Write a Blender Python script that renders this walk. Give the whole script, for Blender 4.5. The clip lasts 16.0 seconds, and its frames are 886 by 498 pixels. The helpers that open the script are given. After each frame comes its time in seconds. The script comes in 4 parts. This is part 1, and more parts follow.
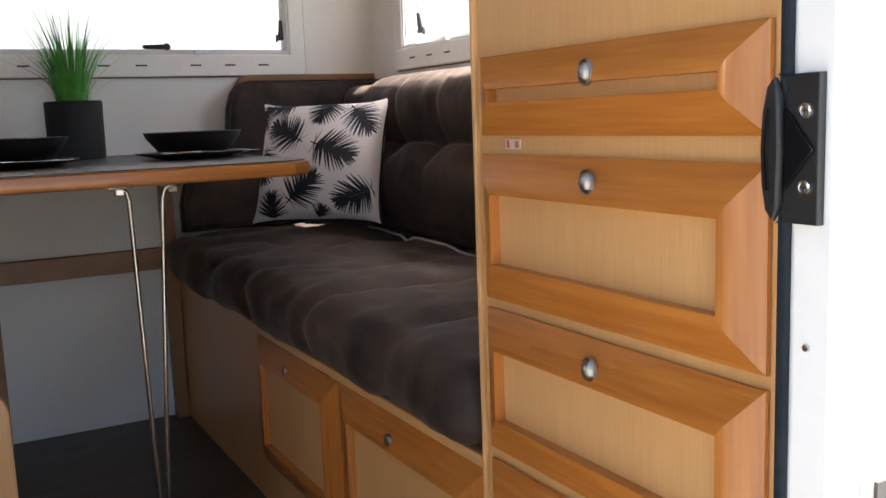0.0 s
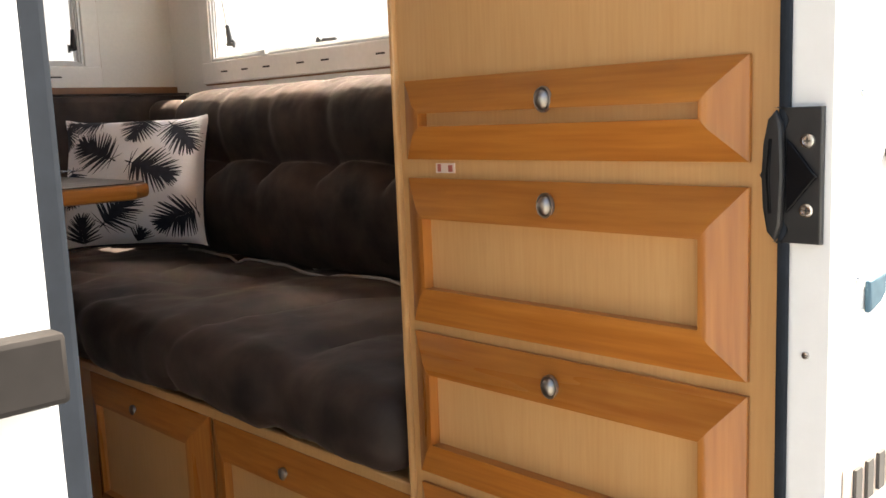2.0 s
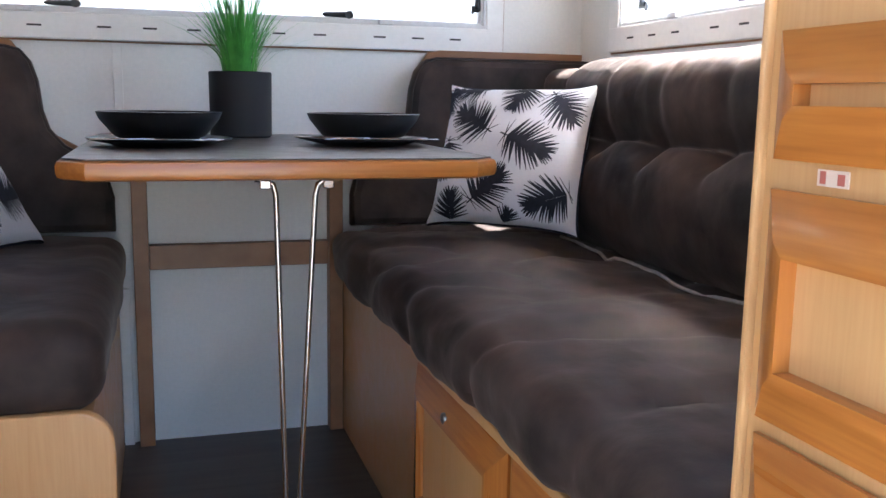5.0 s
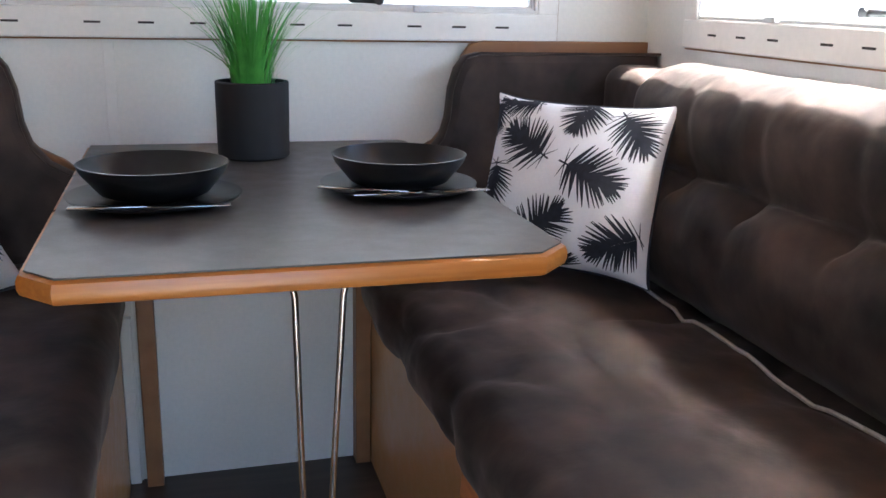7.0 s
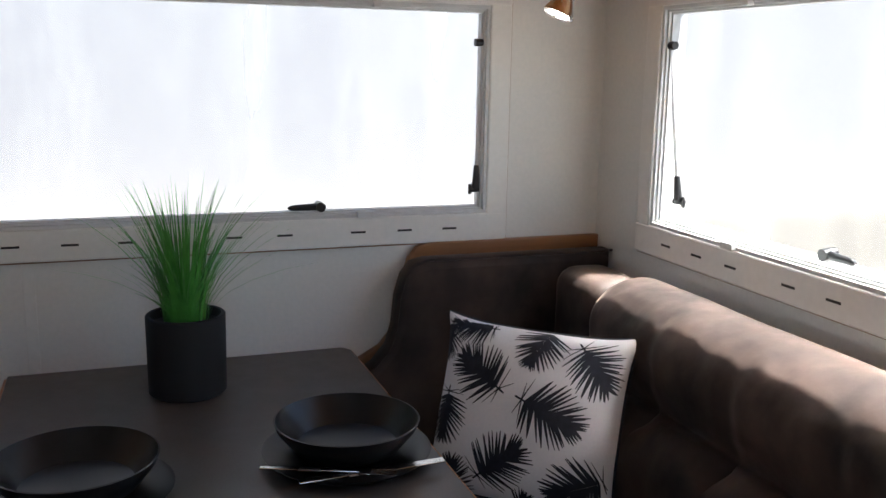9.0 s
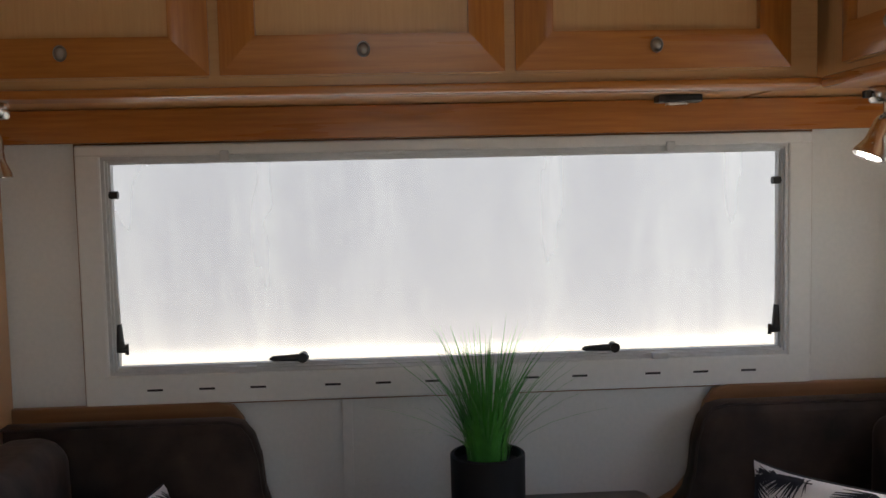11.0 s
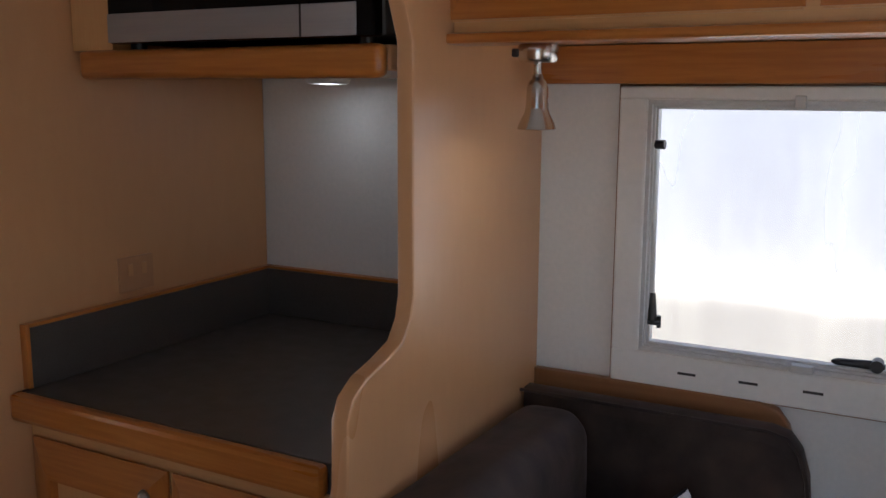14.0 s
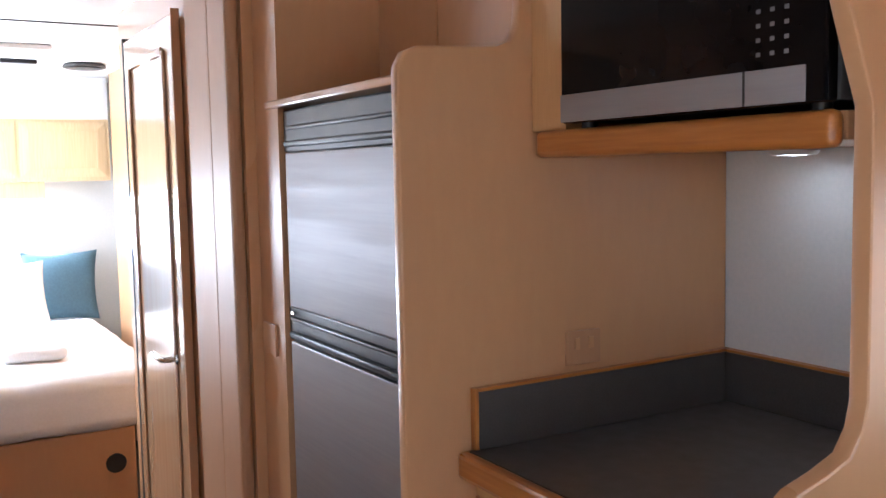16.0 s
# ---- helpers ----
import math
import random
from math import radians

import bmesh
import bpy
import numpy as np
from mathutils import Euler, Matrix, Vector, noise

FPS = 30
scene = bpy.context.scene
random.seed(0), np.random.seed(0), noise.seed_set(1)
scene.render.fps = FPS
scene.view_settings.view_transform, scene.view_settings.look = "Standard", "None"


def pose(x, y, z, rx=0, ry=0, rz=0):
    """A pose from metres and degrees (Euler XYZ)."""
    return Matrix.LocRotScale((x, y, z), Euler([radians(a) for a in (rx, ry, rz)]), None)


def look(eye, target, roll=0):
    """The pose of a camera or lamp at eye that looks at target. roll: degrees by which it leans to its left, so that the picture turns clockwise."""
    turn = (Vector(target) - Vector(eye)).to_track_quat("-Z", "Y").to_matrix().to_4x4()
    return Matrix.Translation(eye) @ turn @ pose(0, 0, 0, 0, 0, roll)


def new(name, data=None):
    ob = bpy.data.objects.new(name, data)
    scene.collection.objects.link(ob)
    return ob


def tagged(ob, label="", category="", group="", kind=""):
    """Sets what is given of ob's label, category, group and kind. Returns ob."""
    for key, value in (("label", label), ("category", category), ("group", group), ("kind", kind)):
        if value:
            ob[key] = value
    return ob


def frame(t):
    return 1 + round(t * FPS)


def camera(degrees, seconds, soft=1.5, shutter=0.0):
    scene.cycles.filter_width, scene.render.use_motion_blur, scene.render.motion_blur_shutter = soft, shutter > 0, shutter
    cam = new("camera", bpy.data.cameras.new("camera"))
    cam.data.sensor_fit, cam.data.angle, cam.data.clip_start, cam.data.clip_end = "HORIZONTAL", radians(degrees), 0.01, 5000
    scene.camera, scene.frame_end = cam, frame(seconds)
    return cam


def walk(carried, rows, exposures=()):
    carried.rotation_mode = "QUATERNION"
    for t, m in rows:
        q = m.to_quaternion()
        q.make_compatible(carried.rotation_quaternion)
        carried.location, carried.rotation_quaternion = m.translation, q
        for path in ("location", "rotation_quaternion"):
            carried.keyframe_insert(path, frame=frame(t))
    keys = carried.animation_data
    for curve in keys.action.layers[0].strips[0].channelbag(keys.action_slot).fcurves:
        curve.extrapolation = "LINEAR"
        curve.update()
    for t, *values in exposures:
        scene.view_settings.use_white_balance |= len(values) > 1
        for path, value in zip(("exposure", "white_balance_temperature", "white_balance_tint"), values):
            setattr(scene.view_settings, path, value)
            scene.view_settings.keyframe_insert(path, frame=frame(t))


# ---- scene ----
cam = camera(51.7, 16.0)
PATH = [
    (0, (-1.172, -2.52, 0.795), (-0.217, -0.786, 0.507), -2.1),
    (0.5, (-1.245, -2.454, 0.802), (-0.001, -0.914, 0.521), -2.6),
    (1, (-1.305, -2.409, 0.818), (0.067, -0.986, 0.515), -3.2),
    (1.5, (-1.315, -2.392, 0.819), (0.066, -0.977, 0.516), -3.2),
    (2, (-1.321, -2.395, 0.818), (0.068, -0.985, 0.529), -2.3),
    (2.5, (-1.323, -2.403, 0.816), (0.031, -0.962, 0.515), -0.8),
    (3, (-1.223, -2.407, 0.797), (-0.073, -0.802, 0.475), 0.6),
    (3.5, (-1.135, -2.377, 0.802), (-0.207, -0.634, 0.484), 1.5),
    (4, (-1.085, -2.306, 0.803), (-0.307, -0.486, 0.518), 2.0),
    (4.5, (-1.058, -2.248, 0.809), (-0.384, -0.39, 0.504), 1.3),
    (5, (-1.035, -2.179, 0.807), (-0.45, -0.294, 0.487), 0.9),
    (7.3, (-0.992, -1.821, 1.047), (-0.456, 0.029, 0.507), 1.4),
    (7.5, (-0.993, -1.794, 1.067), (-0.406, 0.044, 0.536), 1.8),
    (8, (-0.976, -1.727, 1.125), (-0.322, 0.091, 0.612), 1.9),
    (8.2, (-0.970, -1.709, 1.160), (-0.289, 0.094, 0.629), 1.9),
    (10.4, (-0.976, -1.714, 1.336), (-0.577, 0.245, 1.279), -1.1),
    (11, (-1.023, -1.73, 1.328), (-0.913, 0.261, 1.184), -1.3),
    (11.5, (-1.061, -1.718, 1.276), (-1.114, 0.261, 0.991), -1.1),
    (11.6, (-1.064, -1.715, 1.259), (-1.141, 0.257, 0.939), -1.1),
    (12, (-1.102, -1.658, 1.204), (-1.269, 0.273, 0.711), -0.9),
    (12.5, (-1.089, -1.552, 1.212), (-1.494, 0.314, 0.617), 0.4),
    (13, (-1.036, -1.468, 1.307), (-1.728, 0.332, 0.78), 1.6),
    (13.5, (-1.071, -1.451, 1.373), (-1.904, 0.302, 0.893), 0.6),
    (14, (-1.137, -1.45, 1.395), (-2.083, 0.28, 1.063), 0.3),
    (14.5, (-1.118, -1.441, 1.403), (-2.272, 0.178, 1.184), -0.4),
    (15, (-1.101, -1.427, 1.399), (-2.47, 0.02, 1.217), -0.7),
    (15.5, (-1.1, -1.384, 1.399), (-2.659, -0.143, 1.227), -0.7),
    (16, (-1.115, -1.345, 1.4), (-2.834, -0.337, 1.228), -1.1),
]
EXPOSURES = [(0.0, 2.95, 6600, 10), (0.5, 3.15, 6700, 10), (1.5, 2.98, 7400, 10), (2.5, 2.6, 7400, 10), (3.5, 3.7, 5800, 9), (5.0, 3.8, 5700, 8), (7.5, 3.78, 5900, 6), (8.0, 3.45, 6000, 6), (10.4, 1.6, 6400, 10), (11.0, 1.85, 6500, 8), (11.5, 1.98, 6300, 7), (12.0, 1.88, 6500, 9), (12.5, 2.45, 6600, 9), (13.0, 2.55, 6200, 10), (13.5, 2.4, 6100, 11), (14.0, 2.4, 5900, 11), (14.5, 2.8, 5700, 10), (15.0, 3.2, 5400, 9), (15.5, 3.65, 5400, 9), (16.0, 3.5, 5500, 11)]
walk(cam, [(t, look(eye, target, roll)) for t, eye, target, roll in PATH], EXPOSURES)

# ---------- light ----------
world = bpy.data.worlds.new("sky")
scene.world = world
world.use_nodes = True
wn = world.node_tree.nodes
sky = wn.new("ShaderNodeTexSky")
sky.sky_type = 'NISHITA'
sky.sun_disc = False
SUN = Vector((0.369, -0.155, 0.90)).normalized()
sky.sun_elevation = math.asin(SUN.z)
sky.sun_rotation = math.atan2(SUN.x, SUN.y)
wn["Background"].inputs[1].default_value = 0.06
world.node_tree.links.new(sky.outputs[0], wn["Background"].inputs[0])
sun = new("sun", bpy.data.lights.new("sun", 'SUN'))
sun.data.energy, sun.data.angle, sun.data.color = 5.0, radians(0.5), (1.0, 0.95, 0.88)
sun.matrix_world = look(SUN * 20, (0, 0, 0))


def window_light(name, eye, target, w, h, watts, colour=(0.93, 0.96, 1.0)):
    lamp = bpy.data.lights.new(name, 'AREA')
    lamp.shape, lamp.size, lamp.size_y, lamp.energy, lamp.color = 'RECTANGLE', w, h, watts, colour
    ob = new(name, lamp)
    ob.matrix_world = look(eye, target)
    return ob


# added fill lamps: daylight for the bed window and an unseen side window
window_light("bedroom_daylight_fill", (-6.62, -1.1, 1.1), (-4, -1.1, 0.9), 1.0, 0.4, 3.4)
window_light("bedroom_daylight_fill", (-5.6, -2.0, 1.15), (-5.6, 0, 0.9), 0.9, 0.4, 4.2)


# ---------- materials ----------
def mat(name, rgb, rough=0.5, metal=0.0, spec=0.5, coat=0.0, sheen=0.0):
    m = bpy.data.materials.new(name)
    m.use_nodes = True
    p = m.node_tree.nodes["Principled BSDF"]
    p.inputs["Base Color"].default_value = (*rgb, 1)
    p.inputs["Roughness"].default_value = rough
    p.inputs["Metallic"].default_value = metal
    p.inputs["Specular IOR Level"].default_value = spec
    p.inputs["Coat Weight"].default_value = coat
    p.inputs["Coat Roughness"].default_value = 0.12
    p.inputs["Sheen Weight"].default_value = sheen
    return m


def node(m, kind, **settings):
    n = m.node_tree.nodes.new(kind)
    for k, v in settings.items():
        n.inputs[k].default_value = v
    return n


def vary(m, a, b, scale=(1, 1, 1), detail=(20.0, 4.0), low=0.35, high=0.65, bump=0.0, rough=None, coarse=0.35):
    """Colour from a to b by two noises (fine grain and broad patches), with bump and gloss that follow."""
    t, p = m.node_tree, m.node_tree.nodes["Principled BSDF"]
    co = t.nodes.new("ShaderNodeTexCoord")
    info = t.nodes.new("ShaderNodeObjectInfo")
    mul = t.nodes.new("ShaderNodeVectorMath")
    mul.operation = 'MULTIPLY_ADD'
    mul.inputs[1].default_value = scale
    t.links.new(co.outputs["Object"], mul.inputs[0])
    t.links.new(info.outputs["Random"], mul.inputs[2])
    fine, wide = node(m, "ShaderNodeTexNoise", Scale=detail[0], Detail=5.0), node(m, "ShaderNodeTexNoise", Scale=detail[1], Detail=3.0)
    t.links.new(mul.outputs[0], fine.inputs["Vector"])
    t.links.new(mul.outputs[0], wide.inputs["Vector"])
    mix = t.nodes.new("ShaderNodeMix")
    mix.inputs["Factor"].default_value = coarse
    t.links.new(fine.outputs["Fac"], mix.inputs["A"])
    t.links.new(wide.outputs["Fac"], mix.inputs["B"])
    ramp = t.nodes.new("ShaderNodeValToRGB")
    ramp.color_ramp.elements[0].position, ramp.color_ramp.elements[1].position = low, high
    ramp.color_ramp.elements[0].color, ramp.color_ramp.elements[1].color = (*a, 1), (*b, 1)
    t.links.new(mix.outputs["Result"], ramp.inputs[0])
    t.links.new(ramp.outputs[0], p.inputs["Base Color"])
    if bump:
        bp = node(m, "ShaderNodeBump", Strength=bump, Distance=0.002)
        t.links.new(mix.outputs["Result"], bp.inputs["Height"])
        t.links.new(bp.outputs[0], p.inputs["Normal"])
    if rough:
        mr = node(m, "ShaderNodeMapRange")
        mr.inputs["From Min"].default_value, mr.inputs["From Max"].default_value = 0.3, 0.7
        mr.inputs["To Min"].default_value, mr.inputs["To Max"].default_value = rough
        t.links.new(wide.outputs["Fac"], mr.inputs["Value"])
        t.links.new(mr.outputs[0], p.inputs["Roughness"])
    return m


PLY_A, PLY_B = (0.600, 0.326, 0.127), (0.665, 0.388, 0.166)
PLY = vary(mat("oak_ply_upright", PLY_A, 0.38, coat=0.25), PLY_A, PLY_B, (1, 1, 0.05), (300.0, 34.0), 0.30, 0.70, 0.05, (0.3, 0.45))
PLY_X = vary(mat("oak_ply_along_x", PLY_A, 0.38, coat=0.25), PLY_A, PLY_B, (0.05, 1, 1), (300.0, 34.0), 0.30, 0.70, 0.05, (0.3, 0.45))
PALEOAK = vary(mat("pale_oak_veneer", (0.68, 0.52, 0.30), 0.4), (0.62, 0.46, 0.25), (0.74, 0.58, 0.35), (1, 1, 0.05), (120.0, 20.0), 0.3, 0.7, 0.05)
TIM_A, TIM_B = (0.36, 0.112, 0.018), (0.53, 0.205, 0.040)
TIM_Y = vary(mat("stained_timber_along_y", TIM_A, 0.3, coat=0.35), TIM_A, TIM_B, (1, 0.06, 1), (150.0, 26.0), 0.30, 0.70, 0.08, (0.25, 0.4))
TIM_X = vary(mat("stained_timber_along_x", TIM_A, 0.3, coat=0.35), TIM_A, TIM_B, (0.06, 1, 1), (150.0, 26.0), 0.30, 0.70, 0.08, (0.25, 0.4))
TIM_Z = vary(mat("stained_timber_upright", TIM_A, 0.3, coat=0.35), TIM_A, TIM_B, (1, 1, 0.06), (150.0, 26.0), 0.30, 0.70, 0.08, (0.25, 0.4))
RAIL = vary(mat("brown_stained_rail", (0.28, 0.14, 0.06), 0.42), (0.225, 0.105, 0.045), (0.315, 0.155, 0.070), (0.3, 0.5, 0.3), (60.0, 14.0), 0.33, 0.68, 0.06)
BOARD = vary(mat("brown_timber_board", (0.2, 0.09, 0.035), 0.4), (0.17, 0.075, 0.028), (0.30, 0.145, 0.06), (0.06, 0.5, 1), (50.0, 14.0), 0.33, 0.68, 0.08)
SATIN = vary(mat("satin_laminate_panel", (0.58, 0.33, 0.14), 0.3, coat=0.3), (0.575, 0.310, 0.145), (0.600, 0.332, 0.158), (1, 1, 0.25), (60.0, 2.5), 0.3, 0.7, 0.006, (0.27, 0.31))
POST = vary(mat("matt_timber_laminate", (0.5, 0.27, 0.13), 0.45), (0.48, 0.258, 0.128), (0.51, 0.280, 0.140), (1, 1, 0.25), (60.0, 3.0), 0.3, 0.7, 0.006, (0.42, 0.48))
WALL = vary(mat("white_wall_liner", (0.75, 0.75, 0.72), 0.45), (0.70, 0.71, 0.69), (0.77, 0.77, 0.745), (1, 1, 1), (120.0, 3.0), 0.3, 0.7, 0.02)
CEIL = vary(mat("white_ceiling_liner", (0.8, 0.8, 0.78), 0.35), (0.77, 0.77, 0.76), (0.82, 0.82, 0.8), (1, 1, 1), (60.0, 3.0), 0.3, 0.7)
FRAME = vary(mat("window_frame_plastic", (0.76, 0.765, 0.74), 0.4), (0.72, 0.73, 0.71), (0.79, 0.79, 0.77), (1, 1, 1), (80.0, 6.0), 0.3, 0.7)
SKIN = vary(mat("white_outer_skin", (0.82, 0.82, 0.8), 0.3), (0.79, 0.79, 0.78), (0.84, 0.84, 0.83), (1, 1, 1), (40.0, 3.0), 0.3, 0.7)
SUEDE = vary(mat("brown_suede", (0.045, 0.028, 0.021), 0.7, spec=0.34, sheen=0.17), (0.010, 0.0066, 0.0058), (0.074, 0.048, 0.039), (1, 1, 1), (15.0, 5.0), 0.36, 0.68, 0.40, (0.62, 0.78), 0.5)
SUEDE.node_tree.nodes["Principled BSDF"].inputs["Sheen Roughness"].default_value = 0.3
SUEDE.node_tree.nodes["Principled BSDF"].inputs["Sheen Tint"].default_value = (0.85, 0.68, 0.55, 1)
SUEDE.node_tree.nodes["Bump"].inputs["Distance"].default_value = 0.012
PIPING = vary(mat("pale_seam_thread", (0.4, 0.36, 0.31), 0.8), (0.30, 0.26, 0.22), (0.45, 0.41, 0.36), (1, 1, 1), (200.0, 30.0))
LAMINATE = vary(mat("charcoal_laminate", (0.085, 0.077, 0.072), 0.38), (0.068, 0.059, 0.053), (0.095, 0.083, 0.075), (1, 1, 1), (320.0, 30.0), 0.3, 0.7, 0.03, (0.33, 0.43))
FLOOR = vary(mat("dark_vinyl_floor", (0.06, 0.042, 0.03), 0.42), (0.040, 0.028, 0.020), (0.095, 0.066, 0.047), (0.08, 1, 1), (45.0, 9.0), 0.3, 0.7, 0.05, (0.36, 0.5))
BLACKW = vary(mat("matt_black_stoneware", (0.007, 0.007, 0.008), 0.34, spec=0.35), (0.005, 0.005, 0.006), (0.009, 0.009, 0.010), (1, 1, 1), (60.0, 8.0), 0.3, 0.7, 0.02, (0.3, 0.42))
POT = vary(mat("charcoal_pot", (0.015, 0.015, 0.017), 0.6, spec=0.3), (0.012, 0.012, 0.014), (0.020, 0.020, 0.022), (1, 1, 0.1), (40.0, 8.0), 0.3, 0.7, 0.04)
GRASS = vary(mat("green_plastic_grass", (0.06, 0.28, 0.04), 0.4), (0.03, 0.17, 0.025), (0.13, 0.44, 0.075), (1, 1, 1), (30.0, 8.0), 0.3, 0.7)
COTTON = vary(mat("white_cotton", (0.8, 0.79, 0.8), 0.8), (0.77, 0.76, 0.78), (0.84, 0.83, 0.84), (1, 1, 1), (220.0, 6.0), 0.3, 0.7, 0.08)
INK = vary(mat("navy_black_print", (0.008, 0.010, 0.018), 0.8), (0.006, 0.007, 0.012), (0.018, 0.021, 0.034), (1, 1, 1), (90.0, 20.0))
STEEL = vary(mat("polished_steel", (0.6, 0.58, 0.55), 0.22, 1.0), (0.55, 0.53, 0.50), (0.66, 0.64, 0.61), (1, 1, 1), (60.0, 12.0), 0.3, 0.7, 0.0, (0.16, 0.3))
NICKEL = vary(mat("brushed_nickel", (0.46, 0.43, 0.39), 0.4, 1.0), (0.33, 0.305, 0.275), (0.42, 0.39, 0.355), (1, 1, 1), (90.0, 20.0), 0.3, 0.7, 0.0, (0.36, 0.48))
FRIDGE = vary(mat("brushed_steel_door", (0.36, 0.36, 0.37), 0.55, 1.0), (0.35, 0.355, 0.37), (0.39, 0.395, 0.41), (0.04, 1, 1), (160.0, 30.0), 0.3, 0.7, 0.012, (0.52, 0.60))
FRIDGE.node_tree.nodes["Principled BSDF"].inputs["Anisotropic"].default_value = 0.55
BLACK = vary(mat("black_plastic", (0.012, 0.012, 0.013), 0.35), (0.010, 0.010, 0.011), (0.017, 0.017, 0.018), (1, 1, 1), (90.0, 12.0), 0.3, 0.7, 0.0, (0.3, 0.45))
GLOSSBLACK = vary(mat("black_glass", (0.006, 0.006, 0.007), 0.12, spec=0.14), (0.004, 0.004, 0.005), (0.007, 0.007, 0.008), (1, 1, 1), (20.0, 4.0), rough=(0.10, 0.16))
RUBBER = vary(mat("grey_rubber_seal", (0.017, 0.021, 0.027), 0.8, spec=0.12), (0.014, 0.017, 0.022), (0.021, 0.026, 0.034), (1, 1, 1), (80.0, 10.0), 0.3, 0.7, 0.05)
TAUPE = vary(mat("taupe_plastic", (0.022, 0.019, 0.017), 0.7, spec=0.2), (0.018, 0.0155, 0.014), (0.028, 0.024, 0.022), (1, 1, 1), (80.0, 10.0), 0.3, 0.7, 0.03)
GREYP = vary(mat("grey_plastic", (0.06, 0.056, 0.053), 0.5), (0.05, 0.047, 0.044), (0.07, 0.066, 0.062), (1, 1, 1), (80.0, 10.0), 0.3, 0.7, 0.03)
ALU = vary(mat("window_aluminium", (0.55, 0.56, 0.56), 0.35, 0.1), (0.52, 0.53, 0.53), (0.62, 0.63, 0.63), (1, 1, 1), (80.0, 10.0), 0.3, 0.7)
LABEL = mat("pale_sticker", (0.75, 0.6, 0.5), 0.5)
RED = mat("red_print", (0.46, 0.13, 0.10), 0.6)
PALE = mat("pale_print", (0.2, 0.2, 0.2), 0.5)
BEDLINEN = vary(mat("white_quilt", (0.8, 0.8, 0.79), 0.85), (0.76, 0.76, 0.75), (0.83, 0.83, 0.82), (1, 1, 1), (90.0, 5.0), 0.3, 0.7, 0.1)
TEAL = vary(mat("slate_blue_cotton", (0.06, 0.12, 0.16), 0.85), (0.05, 0.10, 0.135), (0.075, 0.145, 0.19), (1, 1, 1), (90.0, 6.0), 0.3, 0.7, 0.1)
CONCRETE = vary(mat("pale_concrete", (0.2, 0.19, 0.175), 0.85), (0.165, 0.157, 0.145), (0.235, 0.225, 0.208), (1, 1, 1), (3.0, 0.6), 0.3, 0.7, 0.2)
RENDERED = vary(mat("pale_backdrop_wall", (0.42, 0.417, 0.41), 0.8), (0.385, 0.382, 0.385), (0.45, 0.446, 0.435), (1, 1, 1), (14.0, 0.8), 0.3, 0.7, 0.2)
GLOSSWOOD = vary(mat("glossy_timber_laminate", (0.56, 0.33, 0.17), 0.16, coat=0.8), (0.50, 0.29, 0.15), (0.60, 0.38, 0.21), (1, 1, 0.06), (45.0, 9.0), 0.3, 0.7, 0.02, (0.10, 0.18))
# warm tone of the added band low behind the long window
WARMBAND = vary(mat("warm_pale_band", (0.4, 0.37, 0.31), 0.85), (0.375, 0.345, 0.29), (0.43, 0.395, 0.335), (1, 1, 1), (9.0, 1.0), 0.3, 0.7, 0.2)
# dark fill: shade inside slots and holes put into colour, plus joint lines
DARKGAP = vary(mat("dark_groove", (0.03, 0.03, 0.03), 0.8), (0.022, 0.022, 0.022), (0.04, 0.04, 0.04))
STRIP = mat("lit_diffuser", (0.9, 0.9, 0.9), 0.4)
STRIP.node_tree.nodes["Principled BSDF"].inputs["Emission Color"].default_value = (0.95, 0.98, 1, 1)
STRIP.node_tree.nodes["Principled BSDF"].inputs["Emission Strength"].default_value = 1.3
LED = mat("lit_led", (1, 1, 1), 0.3)
LED.node_tree.nodes["Principled BSDF"].inputs["Emission Color"].default_value = (1, 0.97, 0.92, 1)
LED.node_tree.nodes["Principled BSDF"].inputs["Emission Strength"].default_value = 6.0
ACRYLIC = vary(mat("hazy_acrylic", (0.93, 0.93, 0.94), 0.2), (0.80, 0.80, 0.83), (0.98, 0.98, 0.98), (1, 1, 0.18), (70.0, 9.0), 0.42, 0.74, 0.03, (0.16, 0.30), 0.7)
ACRYLIC.node_tree.nodes["Principled BSDF"].inputs["Transmission Weight"].default_value = 1.0
ACRYLIC.node_tree.nodes["Principled BSDF"].inputs["IOR"].default_value = 1.12


# ---------- building helpers ----------
def box(x0, x1, y0, y1, z0, z1, bevel=0.0, seg=2, bm=None):
    """A box, bevelled, added to bm."""
    one = bmesh.new()
    bmesh.ops.create_cube(one, size=1)
    bmesh.ops.scale(one, vec=(abs(x1 - x0), abs(y1 - y0), abs(z1 - z0)), verts=one.verts)
    bmesh.ops.translate(one, vec=((x0 + x1) / 2, (y0 + y1) / 2, (z0 + z1) / 2), verts=one.verts)
    if bevel:
        bmesh.ops.bevel(one, geom=one.edges[:], offset=bevel, segments=seg, affect='EDGES', profile=0.5)
        for f in one.faces:
            f.normal_update()
            f.material_index = int(max(abs(c) for c in f.normal) > 0.9995)
    return joined(bm, one)


def joined(bm, one):
    if bm is None:
        return one
    data = bpy.data.meshes.new("tmp")
    one.to_mesh(data)
    one.free()
    bm.from_mesh(data)
    bpy.data.meshes.remove(data)
    return bm


